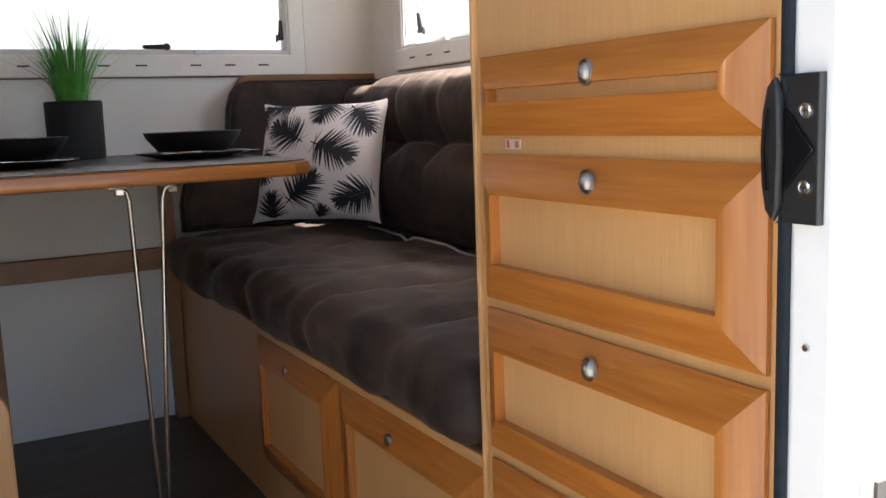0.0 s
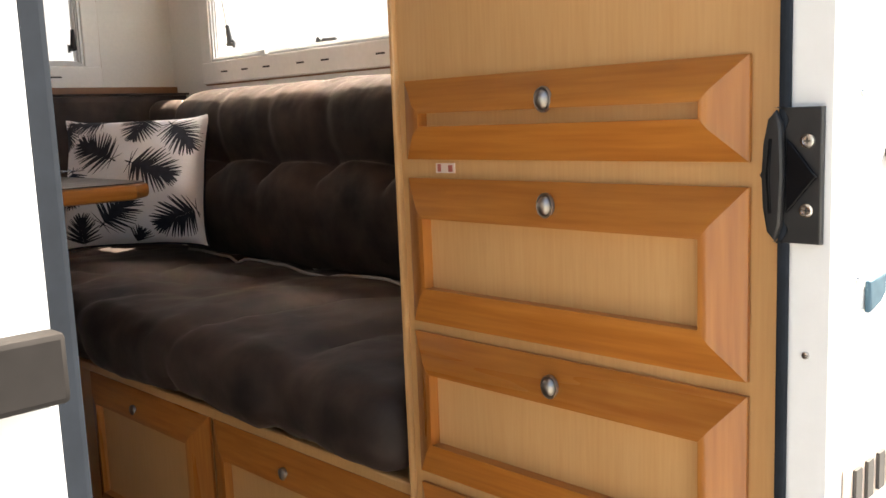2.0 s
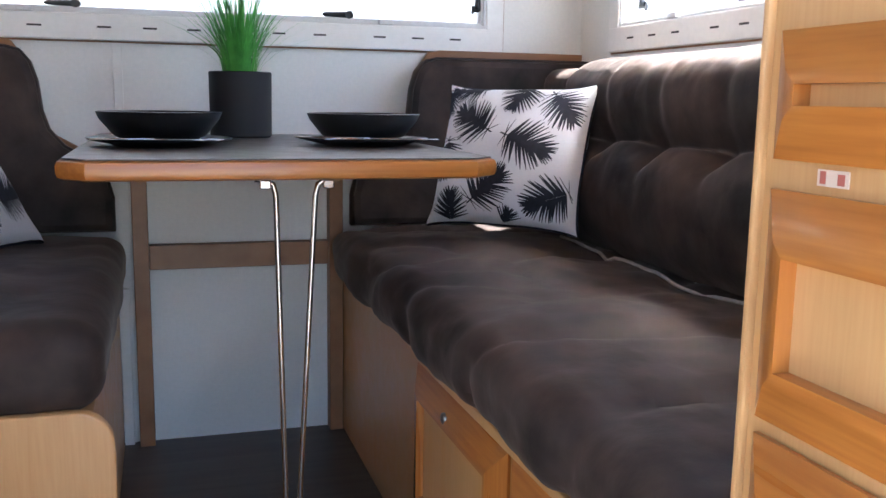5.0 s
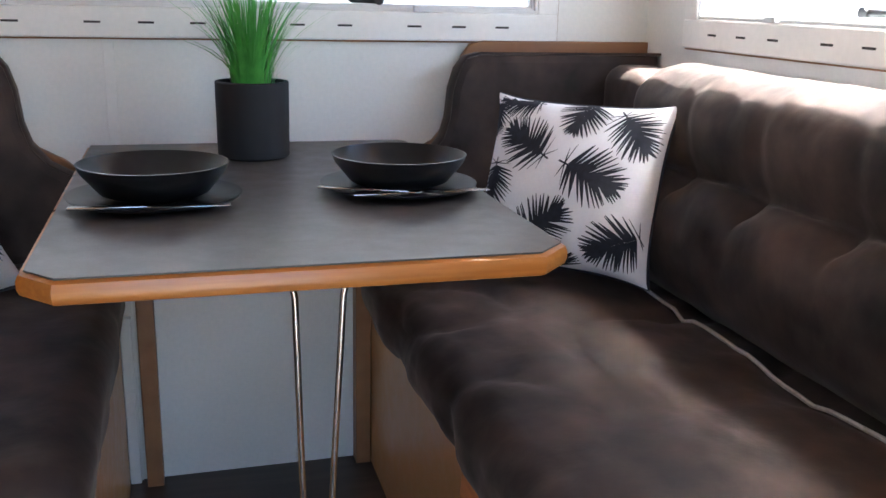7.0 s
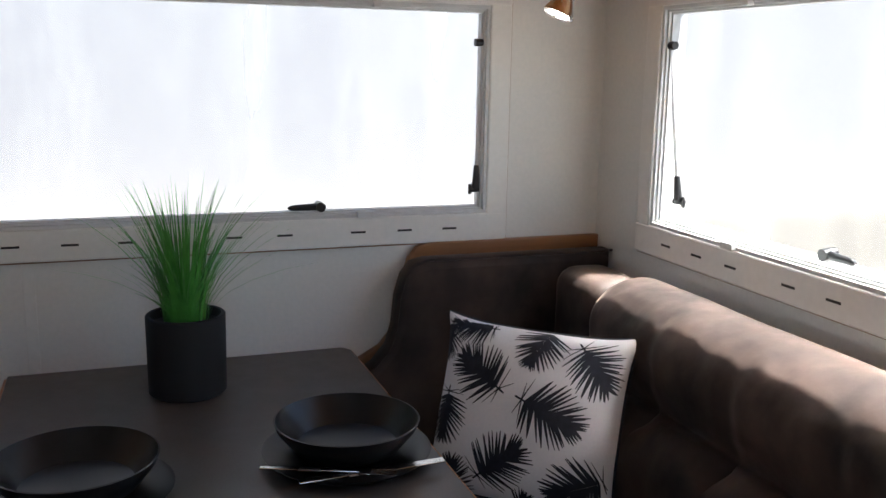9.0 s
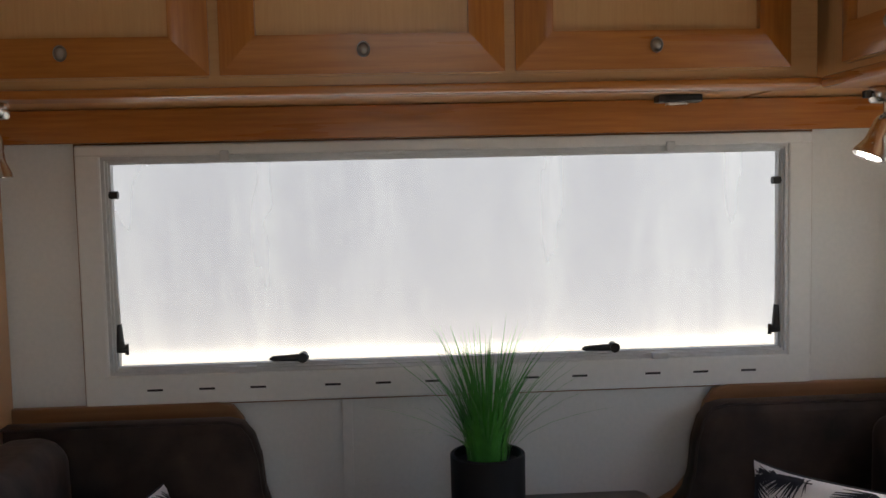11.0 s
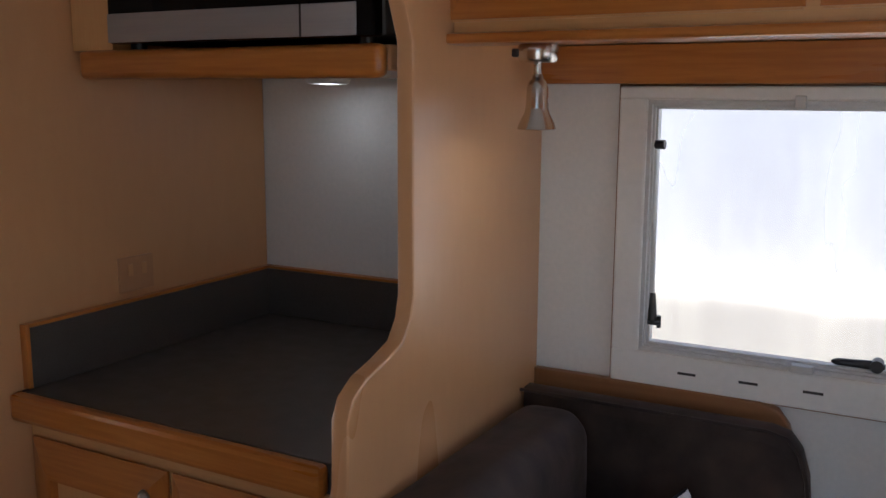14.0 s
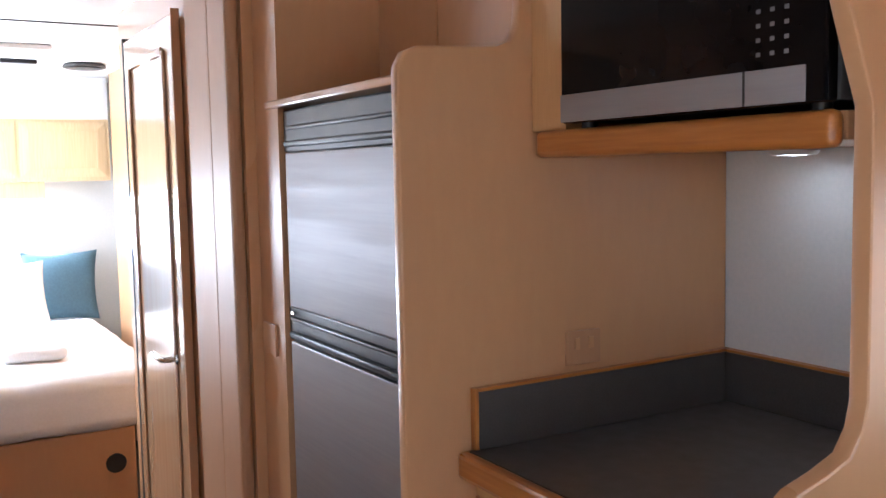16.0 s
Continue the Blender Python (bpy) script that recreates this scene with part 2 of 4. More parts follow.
def rod(a, b, r, n=12, r2=None, bm=None):
    """A round bar from a to b."""
    a, b = Vector(a), Vector(b)
    one = bmesh.new()
    bmesh.ops.create_cone(one, cap_ends=True, segments=n, radius1=r, radius2=r if r2 is None else r2, depth=(b - a).length)
    turn = (b - a).to_track_quat('Z', 'Y').to_matrix().to_4x4()
    bmesh.ops.transform(one, matrix=Matrix.Translation((a + b) / 2) @ turn, verts=one.verts)
    return joined(bm, one)


def lathe(profile, centre, n=40, bm=None, axis='Z'):
    """A turned shape: profile of (radius, height) round an upright axis, closed at zero radius."""
    one = bmesh.new()
    rings = []
    for r, h in profile:
        if r < 1e-5:
            rings.append([one.verts.new((0, 0, h))])
        else:
            rings.append([one.verts.new((r * math.cos(2 * math.pi * k / n), r * math.sin(2 * math.pi * k / n), h)) for k in range(n)])
    for p, q in zip(rings, rings[1:]):
        for k in range(n):
            l = (k + 1) % n
            if len(p) == 1 and len(q) == 1:
                continue
            if len(p) == 1:
                one.faces.new((p[0], q[k], q[l]))
            elif len(q) == 1:
                one.faces.new((p[k], p[l], q[0]))
            else:
                one.faces.new((p[k], p[l], q[l], q[k]))
    bmesh.ops.recalc_face_normals(one, faces=one.faces)
    turn = {'Z': Matrix(), 'X': Matrix.Rotation(radians(-90), 4, 'Y'), 'X+': Matrix.Rotation(radians(90), 4, 'Y'), 'Y': Matrix.Rotation(radians(90), 4, 'X')}[axis]
    bmesh.ops.transform(one, matrix=Matrix.Translation(centre) @ turn, verts=one.verts)
    return joined(bm, one)


def slab(outline, axis, a, b, bevel=0.0):
    """A flat outline of (u, v) pushed from a to b along an axis: x takes (y, z), y takes (x, z), z takes (x, y)."""
    place = {'x': lambda u, v, w: (w, u, v), 'y': lambda u, v, w: (u, w, v), 'z': lambda u, v, w: (u, v, w)}[axis]
    one = bmesh.new()
    low = [one.verts.new(place(u, v, a)) for u, v in outline]
    top = [one.verts.new(place(u, v, b)) for u, v in outline]
    one.faces.new(low)
    one.faces.new(top)
    n = len(outline)
    for k in range(n):
        one.faces.new((low[k], low[(k + 1) % n], top[(k + 1) % n], top[k]))
    bmesh.ops.recalc_face_normals(one, faces=one.faces)
    if bevel:
        edges = [e for e in one.edges if sum(f.calc_area() > 0 and len(f.verts) == n for f in e.link_faces) == 1]
        bmesh.ops.bevel(one, geom=edges, offset=bevel, segments=2, affect='EDGES', profile=0.5)
        k = 'xyz'.index(axis)
        for f in one.faces:
            f.normal_update()
            f.material_index = int(abs(f.normal[k]) > 0.9995)
    return one


def arc(cx, cy, r, a0, a1, n=8):
    return [(cx + r * math.cos(radians(a0 + (a1 - a0) * k / n)), cy + r * math.sin(radians(a0 + (a1 - a0) * k / n))) for k in range(n + 1)]


def tube(points, r, n=8, bm=None):
    """A bent wire along points."""
    one = bmesh.new()
    pts = [Vector(p) for p in points]
    rings = []
    for k, p in enumerate(pts):
        d = (pts[min(k + 1, len(pts) - 1)] - pts[max(k - 1, 0)]).normalized()
        u = d.orthogonal().normalized() if k == 0 else (u - d * u.dot(d)).normalized()
        w = d.cross(u)
        rings.append([one.verts.new(p + r * (math.cos(2 * math.pi * j / n) * u + math.sin(2 * math.pi * j / n) * w)) for j in range(n)])
    for p, q in zip(rings, rings[1:]):
        for j in range(n):
            one.faces.new((p[j], p[(j + 1) % n], q[(j + 1) % n], q[j]))
    one.faces.new(rings[0][::-1])
    one.faces.new(rings[-1])
    return joined(bm, one)


def grid(nu, nv, at, bm=None, closed_u=False):
    """A sheet of nu by nv cells through the points at(u, v), u and v from 0 to 1."""
    one = bmesh.new()
    v = [[one.verts.new(at(i / nu, j / nv)) for j in range(nv + 1)] for i in range(nu if closed_u else nu + 1)]
    for i in range(nu):
        for j in range(nv):
            k = (i + 1) % len(v)
            one.faces.new((v[i][j], v[k][j], v[k][j + 1], v[i][j + 1]))
    return joined(bm, one)


def finish(name, bm, material, smooth=True):
    lo = Vector([min(v.co[k] for v in bm.verts) for k in range(3)])
    hi = Vector([max(v.co[k] for v in bm.verts) for k in range(3)])
    c = Vector(((lo.x + hi.x) / 2, (lo.y + hi.y) / 2, lo.z))
    bmesh.ops.translate(bm, vec=-c, verts=bm.verts)
    for f in bm.faces:
        f.smooth = smooth and f.material_index == 0
        f.material_index = 0
    if smooth:
        for e in bm.edges:
            if len(e.link_faces) == 2 and e.calc_face_angle(0) > radians(38):
                e.smooth = False
    data = bpy.data.meshes.new(name)
    bm.to_mesh(data)
    bm.free()
    data.materials.append(material)
    ob = new(name, data)
    ob.location = c
    return ob


def part(name, bm, material, parent, label=""):
    ob = finish(name, bm, material)
    where = Vector(parent.location)
    if parent.parent:
        where += Vector(parent.parent.location)
    ob.parent = parent
    ob.location = Vector(ob.location) - where
    return tagged(ob, label)


def thing(name, base, label, category, group=""):
    ob = new(name)
    ob.empty_display_size = 0.1
    ob.location = base
    return tagged(ob, label, category, group)


def solo(name, bm, material, label, category, group="", kind=""):
    return tagged(finish(name, bm, material), label, category, group, kind)


def structure(name, bm, material, label):
    return tagged(finish(name, bm, material), label, name.split("_")[0], "", "structure")


def holed(axis, a, b, u0, u1, v0, v1, holes):
    """A wall with real rectangular openings: pieces round each hole (u0, u1, v0, v1), sorted along u."""
    bm = bmesh.new()
    def piece(p, q, r, s):
        if q - p < 1e-4 or s - r < 1e-4:
            return
        if axis == 'x':
            box(a, b, p, q, r, s, bm=bm)
        else:
            box(p, q, a, b, r, s, bm=bm)
    at = u0
    for h0, h1, k0, k1 in sorted(holes):
        piece(at, h0, v0, v1)
        piece(h0, h1, v0, k0)
        piece(h0, h1, k1, v1)
        at = h1
    piece(at, u1, v0, v1)
    return bm

# ---------- setting ----------
structure("ground", box(-400, 400, -400, 400, -0.75, -0.55), CONCRETE, "sunlit pale concrete ground around the caravan")
structure("floor", box(-6.9, 0.0, -2.080, 0.0, -0.05, 0.0), FLOOR, "dark wood-look vinyl floor of the caravan")
structure("ceiling", box(-6.94, 0.04, -2.125, 0.04, 1.95, 2.0), CEIL, "white caravan ceiling liner")
structure("wall_window_side", holed('y', 0.0, 0.045, -6.94, 0.04, -0.05, 1.95, [(-1.556, -0.262, 0.976, 1.394)]), WALL, "white liner wall with a long window")
structure("wall_front", holed('x', 0.0, 0.045, -2.1, 0.0, -0.05, 1.95, [(-1.478, -0.224, 0.976, 1.391)]), WALL, "white front wall with a window above the seat")
structure("wall_door_side", holed('y', -2.100, -2.080, -6.94, 0.0, -0.05, 1.95, [(-6.1, -5.1, 0.95, 1.4), (-1.2340, -0.6335, -0.05, 1.86)]), WALL, "white wall with the entrance doorway")
structure("wall_outer_skin", holed('y', -2.125, -2.1005, -6.94, 0.04, -0.2, 2.05, [(-6.1, -5.1, 0.95, 1.4), (-1.2340, -0.6335, -0.05, 1.86)]), SKIN, "sunlit white outer skin of the caravan")
structure("wall_rear", holed('x', -6.94, -6.9, -2.080, 0.0, -0.05, 1.95, [(-1.8, -0.62, 0.82, 1.23)]), WALL, "white rear wall with a window over the bed")
# assumed wall, added to fill the window with bright bounced sun
structure("backdrop", box(-14, 5.2, 3.6, 3.75, -0.55, 4.2), RENDERED, "pale backdrop wall added beyond the window to catch the sun")

# added band; its warm tone stands for brighter light low in the window
structure("backdrop_plinth", box(-14, 5.2, 3.35, 3.6, -0.55, 0.38, 0.02), WARMBAND, "low warm band added to lighten the window's lower edge")


def front(parent, side, face, u0, u1, v0, v1, w, names, mats, lift=(0.004, 0.020, 0.007), sides=1.0):
    """A mitred frame-and-panel front on a face looking to -x, +x or -y: four sloping members and an inset panel."""
    at = {'x': lambda u, v, h: (face - h, u, v), 'x+': lambda u, v, h: (face + h, u, v), 'y': lambda u, v, h: (u, face - h, v)}[side]
    s = w * sides
    o = [(u0, v0), (u1, v0), (u1, v1), (u0, v1)]
    i = [(u0 + s, v0 + w), (u1 - s, v0 + w), (u1 - s, v1 - w), (u0 + s, v1 - w)]
    m = [(a[0] * 0.25 + b[0] * 0.75, a[1] * 0.25 + b[1] * 0.75) for a, b in zip(o, i)]
    for k in range(4):
        l = (k + 1) % 4
        bm = bmesh.new()
        rows = []
        for ring, h in ((o, 0.0), (o, lift[0]), (m, lift[1]), (i, lift[1]), (i, lift[2] - 0.004), (i, 0.0)):
            rows.append([bm.verts.new(at(*ring[k], h)), bm.verts.new(at(*ring[l], h))])
        for a, b in zip(rows, rows[1:] + rows[:1]):
            bm.faces.new((a[0], a[1], b[1], b[0]))
        bm.faces.new([r[0] for r in rows])
        bm.faces.new([r[1] for r in rows][::-1])
        bmesh.ops.recalc_face_normals(bm, faces=bm.faces)
        part(names[1], bm, mats[1] if k % 2 == 0 else mats[-1] if len(mats) > 2 else TIM_Z, parent, "stained mitred frame member")
    p, q = at(u0 + s, v0 + w, 0.0), at(u1 - s, v1 - w, lift[2])
    bm = box(*sorted((p[0], q[0])), *sorted((p[1], q[1])), p[2], q[2])
    part(names[0], bm, mats[0], parent, "pale oak ply panel")


def knob(parent, side, face, u, v, r=0.0108):
    c = (face, u, v) if side == 'x' else (u, face, v)
    bm = lathe([(0, -0.012), (r * 0.5, -0.012), (r * 0.5, 0), (r, 0), (r, 0.0022), (r * 0.94, 0.0038), (r * 0.85, 0.0036), (r * 0.80, 0.0026), (r * 0.74, 0.0042), (r * 0.60, 0.0068), (r * 0.38, 0.0086), (r * 0.18, 0.0093), (0, 0.0095)], (0, 0, 0), 28)
    bmesh.ops.scale(bm, vec=(1.12, 0.92, 1) if side == 'x' else (0.92, 1.12, 1), verts=bm.verts)
    turn = Matrix.Rotation(radians(-90), 4, 'Y') if side == 'x' else Matrix.Rotation(radians(90), 4, 'X')
    bmesh.ops.transform(bm, matrix=Matrix.Translation(c) @ turn, verts=bm.verts)
    return part("knob", bm, NICKEL, parent, "round brushed nickel knob")


# ---------- drawer cabinet by the door ----------
cab = thing("drawer_cabinet", (-0.33, -1.84, 0), "tall oak ply cabinet with stained mitred drawer fronts beside the entrance", "cabinet")
part("body", box(-0.635, -0.02, -2.0915, -1.640, 0, 1.94), PLY, cab)
part("corner_trim", box(-0.641, -0.618, -1.6395, -1.632, 0, 1.94, 0.003), PLY, cab, "pale oak edge strip")
for z0, z1, kz in ((0.772, 0.856, 0.829), (0.592, 0.752, 0.731), (0.416, 0.580, 0.556), (0.18, 0.402, 0.375)):
    dr = part("drawer", box(-0.637, -0.6352, -2.048, -1.657, z0 + 0.002, z1 - 0.002), PLY, cab)
    front(dr, 'x', -0.637, -2.052, -1.655, z0, z1, min(0.042, (z1 - z0) * 0.42), ("panel", "frame_member"), (PLY, TIM_Y), sides=0.036 / min(0.042, (z1 - z0) * 0.42))
    knob(dr, 'x', -0.6545, -1.858, kz)
st = part("sticker", box(-0.6362, -0.6352, -1.722, -1.694, 0.7575, 0.768), LABEL, cab, "torn pale paper sticker with red marks")
part("red_mark", box(-0.6368, -0.6363, -1.702, -1.697, 0.759, 0.767), RED, st)
part("red_mark", box(-0.6368, -0.6363, -1.719, -1.713, 0.759, 0.766), RED, st)

# ---------- doorway ----------
structure("door_frame_1", holed('y', -2.130, -2.0925, -1.2500, -0.645, -0.05, 1.875, [(-1.2207, -0.672, -0.03, 1.85)]), SKIN, "white painted entrance door frame")
seal = box(-0.6800, -0.6725, -2.1015, -2.0930, 0.0, 1.85, 0.003)
structure("trim_seal_strike_side", seal, RUBBER, "grey rubber door seal")
structure("trim_seal_hinge_side", box(-1.2205, -1.2003, -2.1010, -2.094, 0.0, 1.85, 0.003), RUBBER, "grey rubber door seal on the hinge side")
sp = thing("door_strike", (-0.6770, -2.1095, 0.68), "black plastic door strike with two chrome screws on the jamb", "door catch")
plate = slab([(-2.1255, 0.814), (-2.1255, 0.716)] + arc(-2.0895, 0.728, 0.012, 270, 190, 5) + [(-2.0795, 0.765)] + arc(-2.0895, 0.802, 0.012, 170, 90, 5)[0:], 'x', -0.6800, -0.6725, 0.0012)
part("plate", plate, BLACK, sp)
part("grip", slab([(-2.0945, 0.8125), (-2.0885, 0.8060), (-2.0850, 0.788), (-2.0838, 0.765), (-2.0850, 0.742), (-2.0885, 0.7240), (-2.0945, 0.7175), (-2.0995, 0.7285), (-2.1010, 0.765), (-2.0995, 0.8015)], 'x', -0.6870, -0.6803, 0.0025), BLACK, sp)
part("ridge", slab([(-2.0905, 0.792), (-2.0885, 0.765), (-2.0905, 0.738), (-2.0930, 0.738), (-2.0912, 0.765), (-2.0930, 0.792)], 'x', -0.6885, -0.6868, 0.0006), GLOSSBLACK, sp)
part("latch_wedge", slab([(-2.1015, 0.792), (-2.1015, 0.738), (-2.1055, 0.742), (-2.1195, 0.760), (-2.1240, 0.765), (-2.1195, 0.770), (-2.1055, 0.788)], 'x', -0.6835, -0.6805, 0.001), GLOSSBLACK, sp, "glossy black wedge catch")
for z in (0.790, 0.7405):
    screw = part("screw", lathe([(0, 0), (0.0052, 0), (0.005, 0.0018), (0.0034, 0.0022), (0.003, 0.0016), (0, 0.0016)], (-0.6802, -2.1160, z), 20, axis='X'), STEEL, sp, "chrome cross-head screw")
    part("slot", box(-0.6821, -0.6819, -2.1183, -2.1137, z - 0.0005, z + 0.0005), DARKGAP, screw)
    part("slot", box(-0.6821, -0.6819, -2.1165, -2.1155, z - 0.0023, z + 0.0023), DARKGAP, screw)
solo("screw", lathe([(0, 0), (0.003, 0), (0.0024, 0.0015), (0, 0.002)], (-0.6725, -2.1135, 0.632), 12, axis='X'), STEEL, "small steel screw in the white door jamb", "screw")
hinge = thing("hinge_bracket", (-1.225, -2.125, 0.70), "grey plastic and metal door hinge on the outer frame", "hinge")
part("leaf", box(-1.2640, -1.2200, -2.140, -2.1305, 0.741, 0.762, 0.002), TAUPE, hinge)
part("barrel", rod((-1.2585, -2.153, 0.70), (-1.2585, -2.153, 0.757), 0.006), TAUPE, hinge)
od = thing("entrance_door", (-1.55, -2.14, -0.02), "white entrance door folded back flat against the outer wall", "door")
part("door_leaf", box(-1.8140, -1.2660, -2.162, -2.1285, -0.02, 1.83, 0.006), SKIN, od)
part("edge_seal", box(-1.2658, -1.2540, -2.158, -2.1315, -0.02, 0.73, 0.002), RUBBER, od, "grey rubber edge strip")
part("edge_seal", box(-1.2658, -1.2540, -2.158, -2.1315, 0.762, 1.83, 0.002), RUBBER, od, "grey rubber edge strip")

# ---------- front bench ----------
bench = thing("storage_bench", (-0.32, -0.8, 0), "oak ply bench base with two lockers under the front seat", "bench")
part("carcass", box(-0.62, -0.02, -1.628, -0.02, 0, 0.385), PLY_X, bench)
part("top_rail", box(-0.632, -0.6205, -1.628, -0.66, 0.372, 0.388, 0.003), PLY, bench)
for y0, y1, ky in ((-1.158, -0.735, None), (-1.62, -1.172, -1.374)):
    d = part("locker_door", box(-0.624, -0.6205, y0 + 0.003, y1 - 0.003, 0.103, 0.367), PLY, bench)
    front(d, 'x', -0.624, y0, y1, 0.10, 0.370, 0.05, ("panel", "frame_member"), (PLY, TIM_Y))
    yk = ky if ky else -0.93
    part("lock", lathe([(0, 0), (0.009, 0), (0.0085, 0.004), (0.005, 0.006), (0, 0.006)], (-0.6405, yk, 0.338), 20, axis='X'), NICKEL, d, "small round nickel lock")


def soft(x0, x1, y0, y1, z0, z1, r, wob=0.004, freq=6.0, n=26, seed=0.0, puff=0.012, fold=0.9):
    """An upholstered block: rounded edges, swollen faces and soft wrinkles."""
    bm = bmesh.new()
    bmesh.ops.create_cube(bm, size=1)
    size = Vector((x1 - x0, y1 - y0, z1 - z0))
    cuts = max(8, n)
    bmesh.ops.subdivide_edges(bm, edges=bm.edges[:], cuts=cuts, use_grid_fill=True)
    c = Vector(((x0 + x1) / 2, (y0 + y1) / 2, (z0 + z1) / 2))
    half = size / 2
    for v in bm.verts:
        p = Vector((v.co.x * size.x, v.co.y * size.y, v.co.z * size.z))
        core = Vector([max(-half[k] + r, min(half[k] - r, p[k])) for k in range(3)])
        d = p - core
        nrm = d.normalized() if d.length > 1e-6 else Vector((0, 0, 1))
        if d.length > r:
            d = nrm * r
        q = core + d
        s = (1 - (2 * q.x / size.x) ** 2) * (1 - (2 * q.y / size.y) ** 2)
        q.z += puff * max(0, s) * (1 if q.z > 0 else 0)
        w = c + q
        k = noise.fractal(w * freq + Vector((seed, seed, 0)), 0.9, 2.2, 4)
        ridge = abs(noise.noise(w * freq * 0.8 + Vector((seed, 3.1, seed))))
        v.co = w + nrm * (wob * k - wob * fold * max(0, 0.22 - ridge) * 4)
    return bm


seat = thing("seat_cushion", (-0.38, -0.8, 0.385), "dark brown suede seat cushion with tufts on the front bench", "cushion", "dinette seat cushions")
seat_bm = soft(-0.665, -0.11, -1.625, -0.035, 0.387, 0.508, 0.05, 0.012, 4.5, 90, fold=1.3)
seam_at = []
for k in range(41):
    x, y = -0.218 + 0.0005 * min(k, 40) + 0.0008 * math.sin(k), -0.40 - k * 0.0296
    seam_at.append((x, y, 0.002 + max(v.co.z for v in seat_bm.verts if abs(v.co.x - x) < 0.009 and abs(v.co.y - y) < 0.02)))
part("cover", seat_bm, SUEDE, seat)
part("seam", tube(seam_at, 0.0035, 6), PIPING, seat, "pale stitched seam")


def rolled_back(y0, y1, puffs):
    """Backrest in two rolls with scalloped tufting; the section is (x, z) from the seat up and over to the wall."""
    knots = [(-0.160, 0.505), (-0.204, 0.548), (-0.226, 0.615), (-0.229, 0.670), (-0.218, 0.710), (-0.192, 0.730), (-0.166, 0.737), (-0.184, 0.780), (-0.190, 0.825), (-0.178, 0.864), (-0.140, 0.893), (-0.085, 0.905), (-0.045, 0.895), (-0.02, 0.865)]
    def section(s):
        f = min(s, 0.9999) * (len(knots) - 1)
        k, a = int(f), f - int(f)
        p = [knots[max(0, min(len(knots) - 1, k + o))] for o in (-1, 0, 1, 2)]
        return [0.5 * (2 * p[1][c] + (p[2][c] - p[0][c]) * a + (2 * p[0][c] - 5 * p[1][c] + 4 * p[2][c] - p[3][c]) * a * a + (3 * p[1][c] - p[0][c] - 3 * p[2][c] + p[3][c]) * a ** 3) for c in (0, 1)]
    def at(u, v):
        y = y0 + (y1 - y0) * u
        end = min(1.0, min(u, 1 - u) * (y1 - y0) / -0.05 if y1 < y0 else 1.0)
        end = max(0.0, end) ** 0.5
        f = (-0.305 - y) / puffs
        sc = abs(math.sin(math.pi * f)) ** 0.6
        x, z = section(v)
        crest = math.exp(-((v - 0.36) / 0.085) ** 2)
        x += 0.030 * crest * (1 - sc)
        z += 0.020 * crest * (sc - 0.75)
        tuck = math.exp(-((v - 0.62) / 0.16) ** 2) * max(0.0, 1 - 7 * abs(f - round(f)))
        x += 0.008 * tuck
        x = -0.02 + (x + 0.02) * (0.72 + 0.28 * end)
        z = 0.505 + (z - 0.505) * (0.95 + 0.05 * end)
        w = 0.0035 * noise.fractal(Vector((x * 9, y * 9, z * 9)), 0.9, 2.0, 4)
        return (x - w, y, z + w)
    return grid(200, 72, at)


back = thing("back_cushion", (-0.12, -0.95, 0.5), "brown suede backrest in two tufted rolls along the front wall", "backrest")
bm = rolled_back(-0.275, -1.625, 0.205)
part("cover", bm, SUEDE, back)
part("end_cap", slab([(-0.022, 0.505), (-0.14, 0.505), (-0.185, 0.60), (-0.185, 0.70), (-0.145, 0.745), (-0.15, 0.81), (-0.13, 0.855), (-0.08, 0.882), (-0.04, 0.875), (-0.022, 0.85)], 'y', -0.281, -0.2755, 0.002), SUEDE, back)
part("core", box(-0.13, -0.02, -1.62, -0.30, 0.505, 0.82), SUEDE, back)
part("piping", tube([(-0.14, -0.276, 0.52), (-0.187, -0.276, 0.65), (-0.15, -0.276, 0.745), (-0.152, -0.276, 0.81), (-0.13, -0.276, 0.858), (-0.08, -0.276, 0.888), (-0.03, -0.276, 0.878)], 0.003, 6), BLACK, back, "thin dark piping")
corner = solo("corner_cushion", soft(-0.15, -0.02, -0.274, -0.087, 0.506, 0.885, 0.04, 0.003, 6, 20, 4.0, 0.0), SUEDE, "plain brown suede cushion filling the seat corner", "cushion")


def wing(sign, x_wall, x_end, z_top, mirror):
    """Outline of the shaped side back against the window wall: flat top, rounded shoulder, S-shaped fall to the seat."""
    e = lambda d: x_end + mirror * d
    pts = [(x_wall, 0.512), (x_wall, z_top), (e(0.05), z_top), (e(0.022), z_top - 0.007), (e(0.004), z_top - 0.03), (e(-0.008), z_top - 0.07), (e(-0.014), z_top - 0.13),
           (e(-0.026), z_top - 0.17), (e(-0.055), z_top - 0.205), (e(-0.10), z_top - 0.23), (e(-0.135), z_top - 0.26), (e(-0.15), z_top - 0.32), (e(-0.15), 0.512)]
    return pts


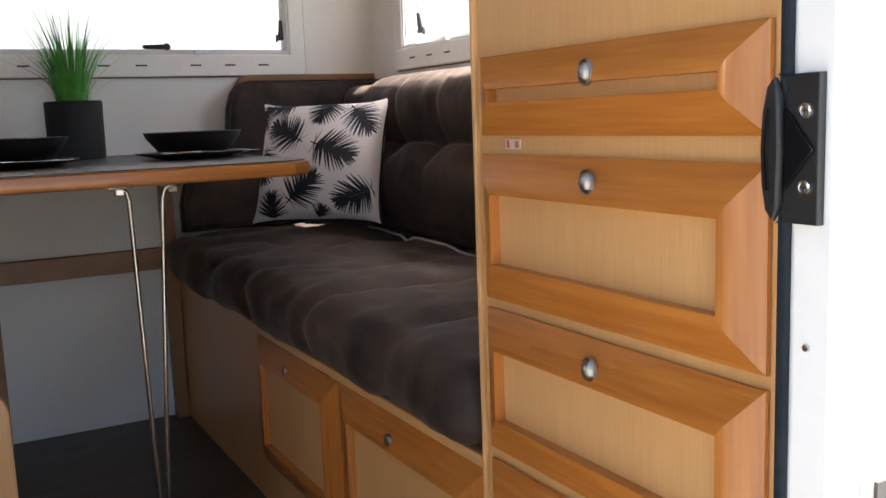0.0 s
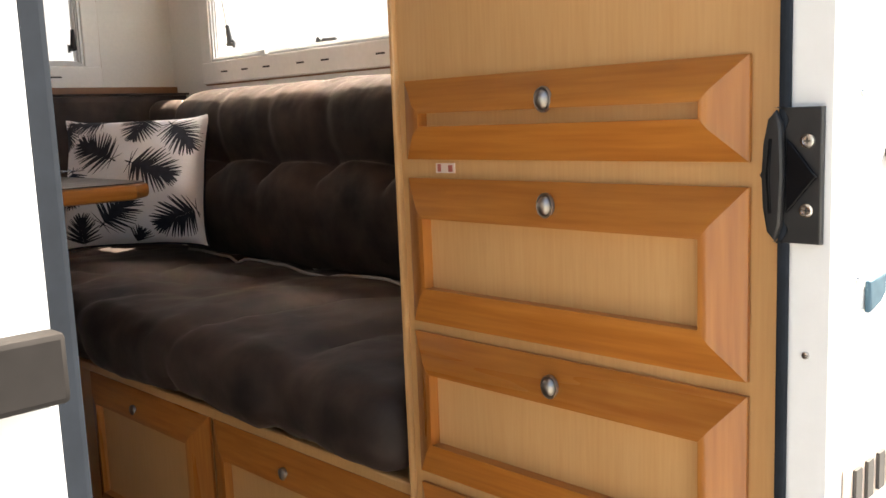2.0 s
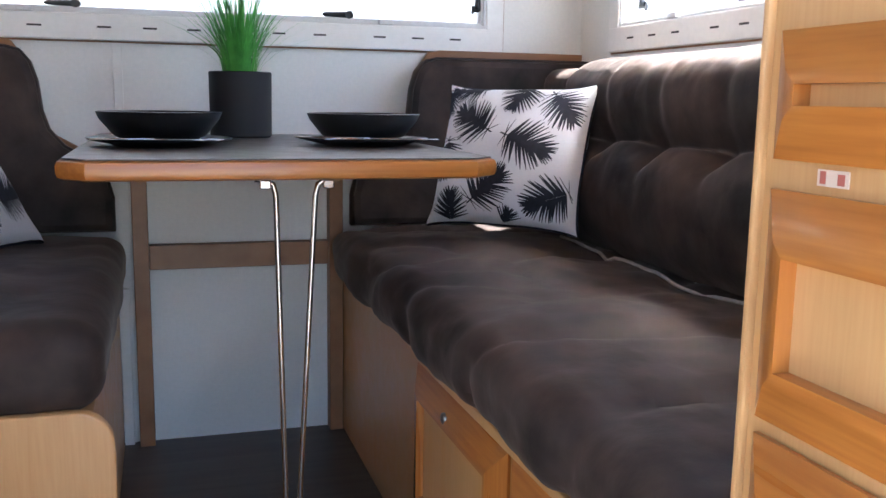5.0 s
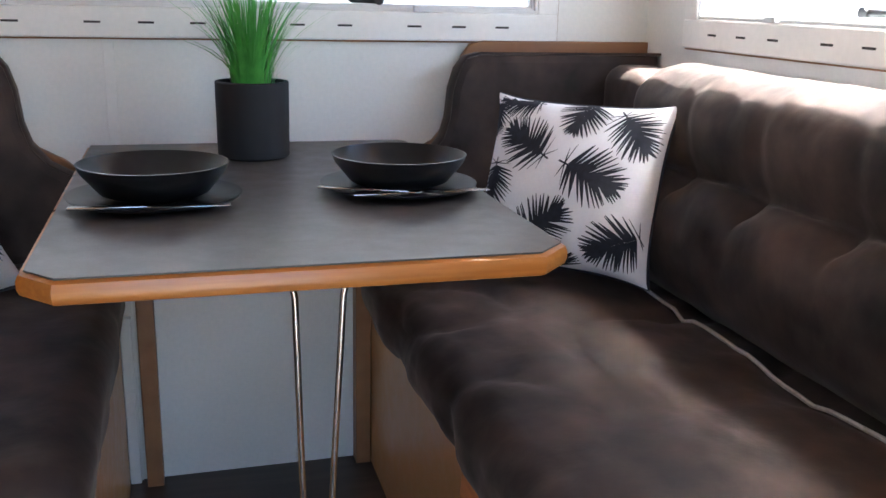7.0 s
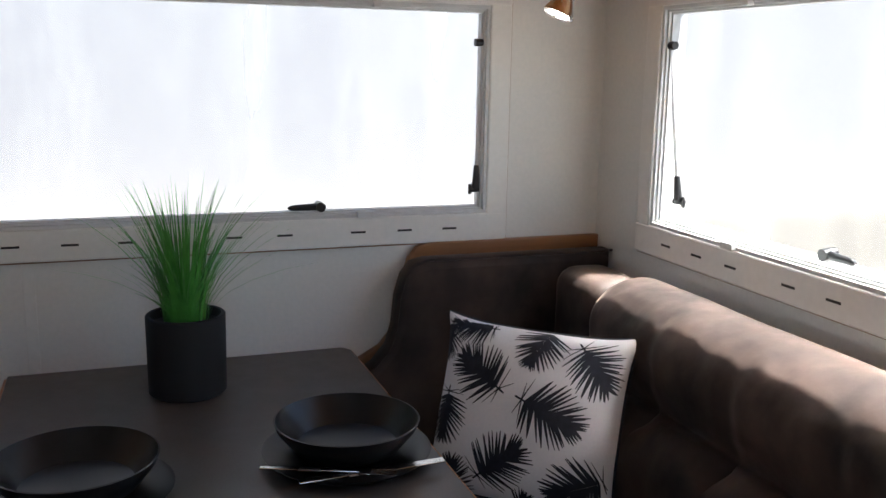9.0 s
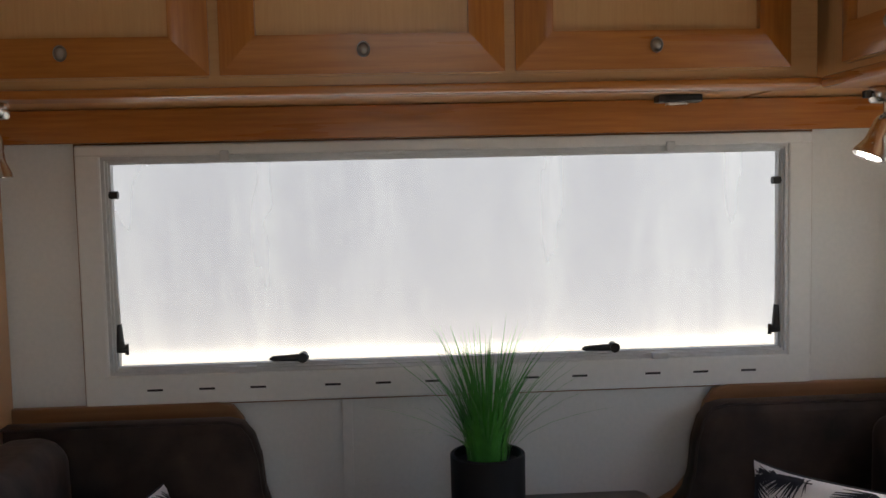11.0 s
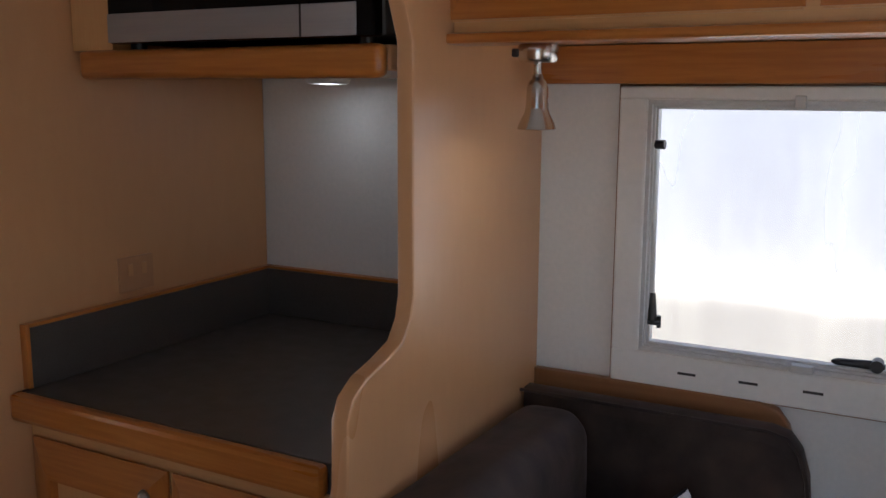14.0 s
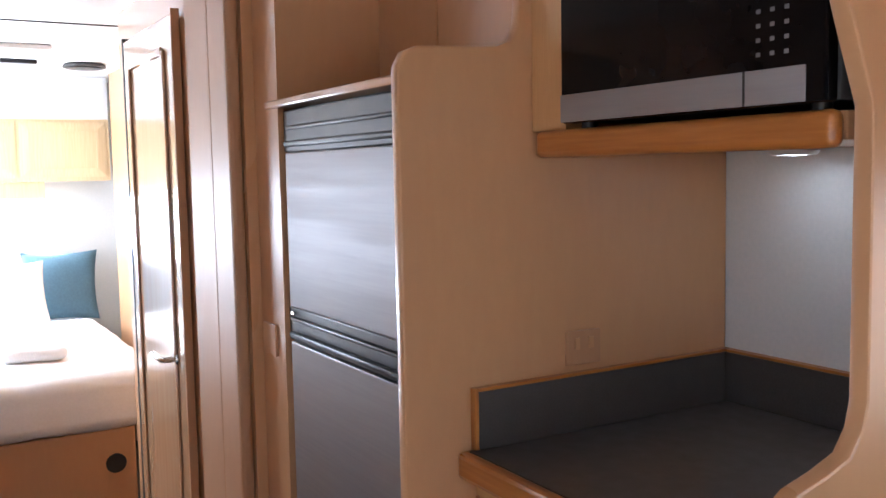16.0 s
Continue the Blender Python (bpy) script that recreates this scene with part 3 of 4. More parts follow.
for x_wall, x_end, mirror, note in ((-0.004, -0.452, 1, "front"), (-1.736, -1.288, -1, "galley")):
    solo("backboard", slab(wing(1, x_wall, x_end + mirror * 0.020, 0.927, mirror), 'y', -0.022, -0.004, 0.003), BOARD, "brown timber board behind the side backrest", "board", "dinette backboards")
    pts = [(x, z - 0.022 if z > 0.6 else z) for x, z in wing(1, x_wall - mirror * 0.002, x_end - mirror * 0.005, 0.927, mirror)]
    bm = slab(pts, 'y', -0.085, -0.0225, 0.018)
    rest = thing("side_backrest", ((x_wall + x_end) / 2, -0.06, 0.512), "dark brown suede side backrest with a curved shoulder", "backrest", "dinette side backrests")
    part("cover", bm, SUEDE, rest)
    part("piping", tube([(x, -0.0835, z) for x, z in pts[1:-1]], 0.003, 6), SUEDE, rest, "stitched edge piping")

# ---------- galley-side bench ----------
lb = thing("storage_bench", (-1.42, -0.48, 0), "oak ply bench base with a rounded end panel", "bench")
part("carcass", box(-1.735, -1.135, -0.905, -0.02, 0, 0.375), PLY_X, lb)
part("end_panel", slab([(-1.735, 0), (-1.105, 0)] + arc(-1.155, 0.34, 0.05, 0, 90) + [(-1.735, 0.39)], 'y', -0.928, -0.906, 0.003), PLY, lb, "pale ply end panel with a rounded corner")
seat2 = thing("seat_cushion", (-1.42, -0.48, 0.376), "dark brown suede seat cushion on the galley-side bench", "cushion", "dinette seat cushions")
part("cover", soft(-1.732, -1.112, -0.925, -0.035, 0.378, 0.505, 0.05, 0.005, 5.0, 44, 7.0), SUEDE, seat2)
sb2 = thing("back_cushion", (-1.65, -0.55, 0.5), "dark brown suede backrest against the galley panel", "backrest")
part("cover", soft(-1.736, -1.592, -1.02, -0.088, 0.507, 0.905, 0.055, 0.004, 5.0, 44, 11.0, 0.0), SUEDE, sb2)
for y, z in ((-0.42, 0.70), (-0.68, 0.70), (-0.68, 0.60), (-0.42, 0.60)):
    part("button", lathe([(0, 0), (0.011, 0), (0.009, 0.004), (0, 0.006)], (-1.5915, y, z), 16, axis='X+'), SUEDE, sb2)

structure("trim_corner_strip", box(-0.6205, -0.600, -0.0195, -0.003, 0, 0.384, 0.002), FRAME, "white corner strip beside the bench")
structure("trim_corner_strip_galley", box(-1.134, -1.112, -0.0195, -0.003, 0, 0.372, 0.002), FRAME, "white corner strip beside the bench")

# ---------- table ----------
table = thing("dinette_table", (-0.86, -0.45, 0), "charcoal laminate table with timber edge and bent wire leg", "table")
top = [(-1.170, -0.012), (-1.170, -0.858), (-1.130, -0.902), (-0.586, -0.902), (-0.541, -0.858), (-0.541, -0.03), (-0.56, -0.012)]
ins = [(-1.162, -0.014), (-1.162, -0.855), (-1.127, -0.894), (-0.589, -0.894), (-0.549, -0.855), (-0.549, -0.033), (-0.563, -0.014)]
part("edge", slab(top, 'z', 0.694, 0.7215, 0.009), TIM_X, table, "varnished timber edging")
part("tabletop", slab(ins, 'z', 0.7216, 0.724, 0.001), LAMINATE, table, "charcoal laminate top")
leg = part("leg", tube([(-0.905, -0.83, 0.690), (-0.888, -0.83, 0.689), (-0.878, -0.829, 0.682), (-0.874, -0.828, 0.665), (-0.863, -0.81, 0.20), (-0.859, -0.805, 0.02), (-0.852, -0.804, 0.008), (-0.845, -0.805, 0.02), (-0.840, -0.81, 0.2), (-0.816, -0.828, 0.665), (-0.812, -0.829, 0.682), (-0.802, -0.83, 0.689), (-0.780, -0.83, 0.690)], 0.0042, 10), STEEL, table, "bent chrome wire leg")
for x in (-0.89, -0.797):
    part("bracket", box(x - 0.022, x + 0.022, -0.842, -0.818, 0.6895, 0.694, 0.001), STEEL, table)
    part("clip", box(x - 0.008, x + 0.008, -0.838, -0.822, 0.676, 0.689, 0.002), STEEL, table)
wf = thing("table_rail", (-0.86, -0.02, 0), "brown timber wall frame that carries the table", "frame")
part("post", box(-0.655, -0.622, -0.04, -0.002, 0, 0.692, 0.002), RAIL, wf)
part("post", box(-1.10, -1.066, -0.04, -0.002, 0, 0.692, 0.002), RAIL, wf)
part("rail", box(-1.0655, -0.6555, -0.03, -0.002, 0.416, 0.472, 0.002), RAIL, wf)

# ---------- table setting ----------
def place_setting(x, y, cutlery):
    pl = solo("dinner_plate", lathe([(0, 0.0), (0.07, 0.0), (0.085, 0.004), (0.118, 0.011), (0.120, 0.014), (0.116, 0.0145), (0.085, 0.009), (0, 0.006)], (x, y, 0.7245), 48), BLACKW, "matt black coupe dinner plate on the table", "plate", "table setting")
    bo = solo("bowl", lathe([(0, 0.0), (0.050, 0.0), (0.075, 0.010), (0.098, 0.038), (0.103, 0.050), (0.1005, 0.0505), (0.094, 0.039), (0.07, 0.014), (0, 0.007)], (x, y, 0.7315), 48), BLACKW, "matt black low bowl standing on a plate", "bowl", "table setting")
    return pl, bo


place_setting(-1.033, -0.543, 0)
place_setting(-0.676, -0.517, 0)


def knife(x, y, turn):
    k = bmesh.new()
    box(-0.10, 0.0, -0.006, 0.006, 0, 0.003, 0.001, bm=k)
    box(0.0, 0.105, -0.008, 0.007, 0.0005, 0.002, 0.0006, bm=k)
    bmesh.ops.transform(k, matrix=pose(x, y, 0.7375, 0, 0, turn), verts=k.verts)
    return solo("knife", k, STEEL, "plain steel knife resting on a black plate", "cutlery", "cutlery")


knife(-1.04, -0.636, -3)
knife(-0.664, -0.606, 3)


def fork(x, y, turn):
    k = bmesh.new()
    box(-0.09, 0.045, -0.004, 0.004, 0, 0.0025, 0.001, bm=k)
    box(0.045, 0.06, -0.010, 0.010, 0, 0.002, 0.0006, bm=k)
    for j in range(4):
        box(0.06, 0.095, -0.0095 + j * 0.0055, -0.007 + j * 0.0055, 0, 0.0018, bm=k)
    bmesh.ops.transform(k, matrix=pose(x, y, 0.7390, 0, 0, turn), verts=k.verts)
    return solo("fork", k, STEEL, "plain steel fork resting on a black plate", "cutlery", "cutlery")


fork(-0.722, -0.588, -22)

# ---------- plant ----------
plant = thing("potted_grass", (-0.868, -0.18, 0.7245), "green artificial grass in a round charcoal pot", "plant")
part("pot", lathe([(0, 0), (0.060, 0), (0.064, 0.004), (0.065, 0.134), (0.063, 0.136), (0.058, 0.136), (0.057, 0.12), (0, 0.118)], (-0.868, -0.18, 0.7245), 48), POT, plant, "charcoal ceramic pot")
rnd = random.Random(5)
bm = bmesh.new()
for k in range(230):
    a, r0 = rnd.uniform(0, 2 * math.pi), 0.036 * math.sqrt(rnd.random())
    h, lean = rnd.uniform(0.12, 0.262), rnd.uniform(0.04, 0.72) * (0.35 + r0 / 0.036)
    if k % 70 == 0:
        h, lean = 0.15, 1.25
    d, w = Vector((math.cos(a), math.sin(a), 0)), rnd.uniform(0.0014, 0.0027)
    side = Vector((-d.y, d.x, 0)) * w
    base = Vector((-0.868, -0.18, 0.845)) + d * r0
    prev = None
    for s in range(6):
        q = s / 5
        p = base + Vector((0, 0, h * q * (1 - 0.25 * lean * q))) + d * (lean * h * q ** 1.7)
        wd = side * (1 - q ** 2 * 0.95)
        cur = (bm.verts.new(p - wd), bm.verts.new(p + wd))
        if prev:
            bm.faces.new((prev[0], prev[1], cur[1], cur[0]))
        prev = cur
part("grass", bm, GRASS, plant, "thin green blades")


# ---------- printed scatter cushions ----------
def printed_cushion(corner_l, along, up, size, leaves, label, tall=1.0):
    """A square cushion with pinched corners, dark piping and palm leaves printed on its face; corner_l is the upper left tip."""
    u, v = Vector(along).normalized(), Vector(up)
    v = (v - u * v.dot(u)).normalized()
    n = u.cross(v)
    v = v * tall
    centre = Vector(corner_l) + u * size / 2 - v * size / 2
    def skin(a, b, s, lift=0.0):
        pa, pb = 1 - 0.085 * (1 - abs(b) ** 3.5) * abs(a) ** 5, 1 - 0.085 * (1 - abs(a) ** 3.5) * abs(b) ** 5
        f = max(0.0, (1 - a * a) * (1 - b * b)) ** 0.5
        ear = (abs(a) * abs(b)) ** 6
        h = 0.003 + 0.062 * f + 0.008 * ear * (1 - (abs(a) * abs(b)) ** 20) + 0.0035 * noise.noise(Vector((a * 2.5, b * 2.5, s * 3.0)))
        return centre + u * (a * pa * size / 2) + v * (b * pb * size / 2) + n * s * (h + lift)
    pil = thing("scatter_cushion", centre - Vector((0, 0, size * 0.45)), label, "cushion", "printed scatter cushions")
    bm = grid(36, 36, lambda p, q: skin(2 * p - 1, 2 * q - 1, 1))
    grid(36, 36, lambda p, q: skin(1 - 2 * p, 2 * q - 1, -1), bm)
    part("cover", bm, COTTON, pil)
    rim = [skin(a, b, 0) for a, b in [(-1 + k / 12, -1) for k in range(24)] + [(1, -1 + k / 12) for k in range(24)] + [(1 - k / 12, 1) for k in range(24)] + [(-1, 1 - k / 12) for k in range(25)]]
    part("piping", tube(rim, 0.0035, 6), INK, pil, "dark piping round the edge")
    rng = random.Random(len(leaves) * 7 + 3)
    for a0, b0, ang, scale in leaves:
        bm = bmesh.new()
        t, L = Vector((math.cos(radians(ang)), math.sin(radians(ang)))), 0.114 * scale
        s = Vector((-t.y, t.x))
        def strip(p, q, w):
            prev = None
            for k in range(5):
                f = k / 4
                c = p.lerp(q, f)
                d = (q - p).normalized()
                o = Vector((-d.y, d.x)) * w * (1 - 0.75 * f * f)
                pair = []
                for e in (c - o, c + o):
                    a, b = a0 + e.x / (size / 2), b0 + e.y / (size / 2)
                    if abs(a) > 0.985 or abs(b) > 0.985:
                        return
                    pair.append(bm.verts.new(skin(a, b, 1, 0.0009)))
                if prev and pair:
                    bm.faces.new((prev[0], pair[0], pair[1], prev[1]))
                prev = pair
        strip(t * (-L * 0.58), t * (L * 0.30), 0.0018)
        for side in (1, -1):
            for slant, reach in ((rng.uniform(95, 125), 0.26), (rng.uniform(70, 90), 0.36)):
                root = t * (-L * 0.47)
                strip(root, root + (t * math.cos(radians(slant)) + s * side * math.sin(radians(slant))) * L * reach, 0.0011)
            for k in range(19):
                f = k / 18
                root = t * L * (-0.40 + 0.72 * f)
                w = L * (0.40 + 0.16 * math.sin(math.pi * min(1.0, 0.15 + 0.75 * f)) - 0.26 * f ** 2.2) * rng.uniform(0.88, 1.06)
                slant = radians(74 - 58 * f ** 1.2 + rng.uniform(-5, 5))
                strip(root, root + (t * math.cos(slant) + s * side * math.sin(slant)) * w, rng.uniform(0.0022, 0.0032) * scale)
        if len(bm.faces) > 3:
            loose = [x for x in bm.verts if not x.link_faces]
            bmesh.ops.delete(bm, geom=loose, context='VERTS')
            part("leaf_print", bm, INK, pil, "navy black palm leaf print")
        else:
            bm.free()
    return pil


printed_cushion((-0.410, -0.219, 0.840), (0.23, -0.254, 0.003), (0.078, 0.071, 0.300), 0.350,
    [(-0.46, 0.41, 149, 1.0), (0.12, 0.78, -105, 0.9), (0.70, 0.60, -52, 0.95), (0.36, 0.07, -21, 1.05), (-0.78, -0.15, -91, 0.9), (-0.08, -0.48, 42, 1.0),
     (0.64, -0.62, 205, 1.0), (-0.66, 0.90, 184, 0.8), (-0.62, -0.80, 88, 0.9), (0.10, -0.98, 60, 0.8), (-0.93, 0.68, 265, 0.7)], "white cotton cushion printed with black palm leaves on the front seat", 0.904)
printed_cushion((-1.606, -0.441, 0.800), (0.165, 0.302, 0.010), (-0.48, 0.255, 0.84), 0.352,
    [(-0.58, 0.52, -14, 1.0), (0.34, 0.32, -92, 0.95), (-0.12, -0.10, 222, 1.05), (-0.86, 0.0, -100, 0.9), (0.58, -0.46, 10, 0.95), (-0.72, -0.71, -98, 1.0),
     (-0.06, -0.77, 18, 0.95), (0.76, 0.76, 188, 0.7), (0.92, 0.12, -80, 0.6)], "white cotton cushion printed with black palm leaves beside the galley panel")

# ---------- fittings on the outer skin ----------
hk = thing("door_holdback", (-0.545, -2.13, 0.76), "small dark plastic hold-back hook on the outer wall", "hook")
part("hook", slab([(-0.562, 0.779), (-0.532, 0.779), (-0.532, 0.764), (-0.538, 0.759), (-0.550, 0.760), (-0.552, 0.770), (-0.562, 0.772)], 'y', -2.139, -2.1255, 0.002), GREYP, hk)
# the blue is sky mirrored in glossy plastic, put into the colour
solo("reflector", slab([(-0.595, 0.652), (-0.572, 0.657), (-0.562, 0.664), (-0.562, 0.680), (-0.595, 0.677)], 'y', -2.131, -2.1255, 0.002), TEAL, "plastic fitting on the outer wall with its sky reflection coloured in blue", "reflector")
ov = thing("wall_vent", (-0.56, -2.128, 0.50), "weathered tan vent grille on the outer wall", "vent")
part("frame", box(-0.63, -0.40, -2.130, -2.1255, 0.495, 0.536, 0.002), LABEL, ov)
for k in range(9):
    part("slat", box(-0.62 + k * 0.024, -0.608 + k * 0.024, -2.133, -2.1302, 0.500, 0.531), GREYP, ov)
for z in (0.823, 0.680):
    solo("screw", lathe([(0, 0), (0.0035, 0), (0.003, 0.0015), (0, 0.002)], (-0.608, -2.1255, z), 12, axis='Y'), STEEL, "small steel screw in the outer skin", "screw")
# out-of-view panel added to cut white bounce and darken the fridge's reflection
structure("wall_aisle_lining", box(-4.6, -1.34, -2.0795, -2.05, 0, 1.948), SATIN, "unseen timber lining added across the aisle to darken bounce and reflections")
structure("trim_wall_joint", box(-1.128, -1.108, -0.0045, -0.0005, 0.0, 0.926, 0.001), FRAME, "white joint strip on the wall liner")
structure("trim_wall_joint_low", box(-0.54, -0.525, -0.0035, -0.0005, 0.0, 0.50, 0.001), FRAME, "white joint strip on the wall liner")

# ---------- windows ----------
def window(name, side, u0, u1, v0, v1, face, slots, clips, latches, open_deg, label):
    """A hinged acrylic caravan window: wide inner frame, inner channel, pane in a slim bead, two struts, catches, blind clips and slots."""
    sgn = 1
    def bx(a, b, h0, h1, c, d, bev=0.0, bm=None):
        return box(a, b, face - h1, face - h0, c, d, bev, bm=bm) if side == 'y' else box(face - h1, face - h0, a, b, c, d, bev, bm=bm)
    mid = (u0 + u1) / 2
    win = thing(name, (mid, face, v0) if side == 'y' else (face, mid, v0), label, "window")
    win["kind"] = "structure"
    fw, lo = 0.046, 0.057
    fr = bmesh.new()
    bx(u0, u1, 0.001, 0.016, v0, v0 + lo, 0.004, fr)
    bx(u0, u1, 0.001, 0.016, v1 - 0.022, v1, 0.004, fr)
    bx(u0, u0 + fw, 0.001, 0.0155, v0 + lo - 0.004, v1 - 0.018, 0.004, fr)
    bx(u1 - fw, u1, 0.001, 0.0155, v0 + lo - 0.004, v1 - 0.018, 0.004, fr)
    frame_ob = part("window_frame", fr, FRAME, win)
    # thin brown outline just outside the frame's outer edge
    gk = bmesh.new()
    e = 0.0035
    for q in ((u0 - e, u1 + e, v0 - e, v0 + 0.01), (u0 - e, u1 + e, v1 - 0.01, v1 + e), (u0 - e, u0 + 0.01, v0, v1), (u1 - 0.01, u1 + e, v0, v1)):
        bx(q[0], q[1], 0.0003, 0.005, q[2], q[3], 0.0, gk)
    part("gasket", gk, BOARD, frame_ob, "thin brown line round the frame")
    ch = bmesh.new()
    a, b, c, d = u0 + fw, u1 - fw, v0 + lo, v1 - 0.022
    for k, (g, h) in enumerate(((0.000, 0.012), (0.004, 0.006), (0.0075, 0.000))):
        bx(a + g, b - g, -0.018, h, c + g - (0.006 if k == 0 else 0.0), c + g + 0.0065, 0.001, ch)
        bx(a + g, b - g, -0.018, h, d - g - 0.0065, d - g + (0.004 if k == 0 else 0), 0.001, ch)
        bx(a + g - (0.004 if k == 0 else 0), a + g + 0.0065, -0.018, h - 0.0005, c, d, 0.001, ch)
        bx(b - g - 0.0065, b - g + (0.004 if k == 0 else 0), -0.018, h - 0.0005, c, d, 0.001, ch)
    part("channel", ch, ALU, win, "ribbed grey channel round the opening")
    for u in slots:
        part("slot", bx(u - 0.0145, u + 0.0145, 0.0155, 0.0168, v0 + 0.0265, v0 + 0.0305), DARKGAP, frame_ob, "dark slot")
    for u, top in clips:
        z = d if top else c
        part("blind_clip", bx(u - 0.016, u + 0.016, 0.008, 0.022, z - (0.012 if top else 0.0), z + (0.006 if top else 0.012), 0.002) if not top else bx(u - 0.008, u + 0.008, 0.008, 0.022, z - 0.012, z + 0.008, 0.002), ALU, win, "grey blind clip")
    # the pane hangs from its top edge
    hinge_z = d - 0.006
    pane = bmesh.new()
    bx(a + 0.004, b - 0.004, -0.029, -0.0215, c - 0.004, hinge_z + 0.004, 0.002, pane)
    bead = bmesh.new()
    bx(a + 0.002, b - 0.002, -0.0212, -0.0185, c + 0.004, c + 0.012, 0.001, bead)
    turn = Matrix.Rotation(radians(open_deg), 4, 'X' if side == 'y' else 'Y')
    if side == 'x':
        turn = Matrix.Rotation(radians(-open_deg), 4, 'Y')
    pivot = Vector((0, face + 0.022, hinge_z)) if side == 'y' else Vector((face + 0.022, 0, hinge_z))
    swing = Matrix.Translation(pivot) @ turn @ Matrix.Translation(-pivot)
    for bmx, nm, mt in ((pane, "pane", ACRYLIC), (bead, "pane_bead", ALU)):
        bmesh.ops.transform(bmx, matrix=swing, verts=bmx.verts)
        o = part(nm, bmx, mt, win)
        if nm == "pane":
            o.visible_shadow = False
    pt = lambda u, h, z: Vector((u, face - h, z)) if side == 'y' else Vector((face - h, u, z))
    for u, s in ((a + 0.010, 1), (b - 0.010, -1)):
        foot = swing @ pt(u + s * 0.006, -0.006, c + 0.050)
        head = pt(u, -0.002, d - 0.070)
        strut = part("strut", rod(head, foot, 0.0042, 10), ALU, win, "grey telescopic strut")
        part("strut_clip", rod(head + pt(0, 0, 0) - pt(0, 0, 0), head + pt(s * 0.016, 0, 0) - pt(0, 0, 0), 0.0075, 10), BLACK, strut)
        j = bmesh.new()
        way = (head - foot).normalized()
        rod(foot, foot + way * 0.045, 0.0085, 12, 0.0055, bm=j)
        rod(foot - way * 0.006, foot, 0.006, 12, 0.0085, bm=j)
        tip = pt(s * 0.013, -0.004, 0) - pt(0, 0, 0)
        rod(foot - way * 0.004 - tip * 0.7, foot - way * 0.004 + tip, 0.0062, 12, bm=j)
        rod(foot + tip * 0.8 - way * 0.014, foot + tip * 0.8 + way * 0.006, 0.0040, 10, bm=j)
        part("strut_knob", j, BLACK, strut, "black ratchet knob")
    for u in latches:
        j = bmesh.new()
        hub, nose = pt(u + 0.026, -0.006, c + 0.021), pt(u - 0.030, -0.002, c + 0.0205)
        rod(pt(u + 0.026, -0.020, c + 0.021), pt(u + 0.026, 0.004, c + 0.021), 0.0095, 16, bm=j)
        rod(hub, nose, 0.0072, 14, 0.0055, bm=j)
        rod(nose, pt(u - 0.037, -0.001, c + 0.0205), 0.0055, 14, 0.002, bm=j)
        rod(hub, pt(u + 0.037, -0.004, c + 0.020), 0.0068, 14, 0.004, bm=j)
        bmesh.ops.transform(j, matrix=swing, verts=j.verts)
        part("catch", j, BLACK, win, "black turning catch")
    return win


W1_SLOTS = (-1.473, -1.377, -1.282, -1.142, -1.047, -0.953, -0.765, -0.671, -0.529, -0.435, -0.341)
window("window_1", 'y', -1.601, -0.216, 0.925, 1.411, 0.0, W1_SLOTS, ((-1.328, 1), (-0.493, 1), (-1.30, 0), (-0.515, 0)), (-1.225, -0.625), 0.0, "long hinged acrylic window with a white frame above the table")
W2_SLOTS = (-0.290, -0.385, -0.480, -0.620, -0.714, -0.905, -1.0, -1.14, -1.235, -1.33)
window("window_2", 'x', -1.52, -0.181, 0.925, 1.408, 0.0, W2_SLOTS, ((-0.47, 1), (-1.25, 1), (-0.47, 0), (-1.2, 0)), (-0.66, -1.15), 5.0, "hinged acrylic front window propped slightly open")

# ---------- pelmets and overhead cupboards ----------
structure("trim_pelmet_window_side", box(-1.736, -0.002, -0.026, -0.018, 1.414, 1.475, 0.002), TIM_X, "stained timber pelmet over the window")
structure("trim_pelmet_front", box(-0.026, -0.0175, -1.605, -0.028, 1.414, 1.475, 0.002), TIM_Y, "stained timber pelmet over the front window")
oc = thing("overhead_cupboard", (-1.04, -0.18, 1.456), "row of oak overhead cupboards above the long window", "cupboard", "overhead cupboards")
part("body", box(-1.736, -0.365, -0.345, -0.002, 1.476, 1.948), PLY_X, oc)
part("bottom_rail", box(-1.736, -0.365, -0.368, -0.300, 1.461, 1.4755, 0.005), TIM_X, oc)
for x0, x1, kx in ((-1.732, -1.285, -1.493), (-1.270, -0.848, -1.058), (-0.832, -0.41, -0.622)):
    d = part("door", box(x0 + 0.003, x1 - 0.003, -0.350, -0.3455, 1.490, 1.90), PLY, oc)
    front(d, 'y', -0.350, x0, x1, 1.493, 1.905, 0.055, ("panel", "frame_member"), (PLY, TIM_X))
    knob(d, 'y', -0.3695, kx, 1.526, 0.0105)
of = thing("overhead_cupboard", (-0.18, -0.98, 1.456), "oak overhead cupboards along the front wall", "cupboard", "overhead cupboards")
part("body", box(-0.345, -0.002, -1.605, -0.002, 1.477, 1.948), PLY, of)
part("bottom_rail", box(-0.372, -0.235, -1.605, -0.366, 1.4565, 1.4765, 0.008), TIM_Y, of)
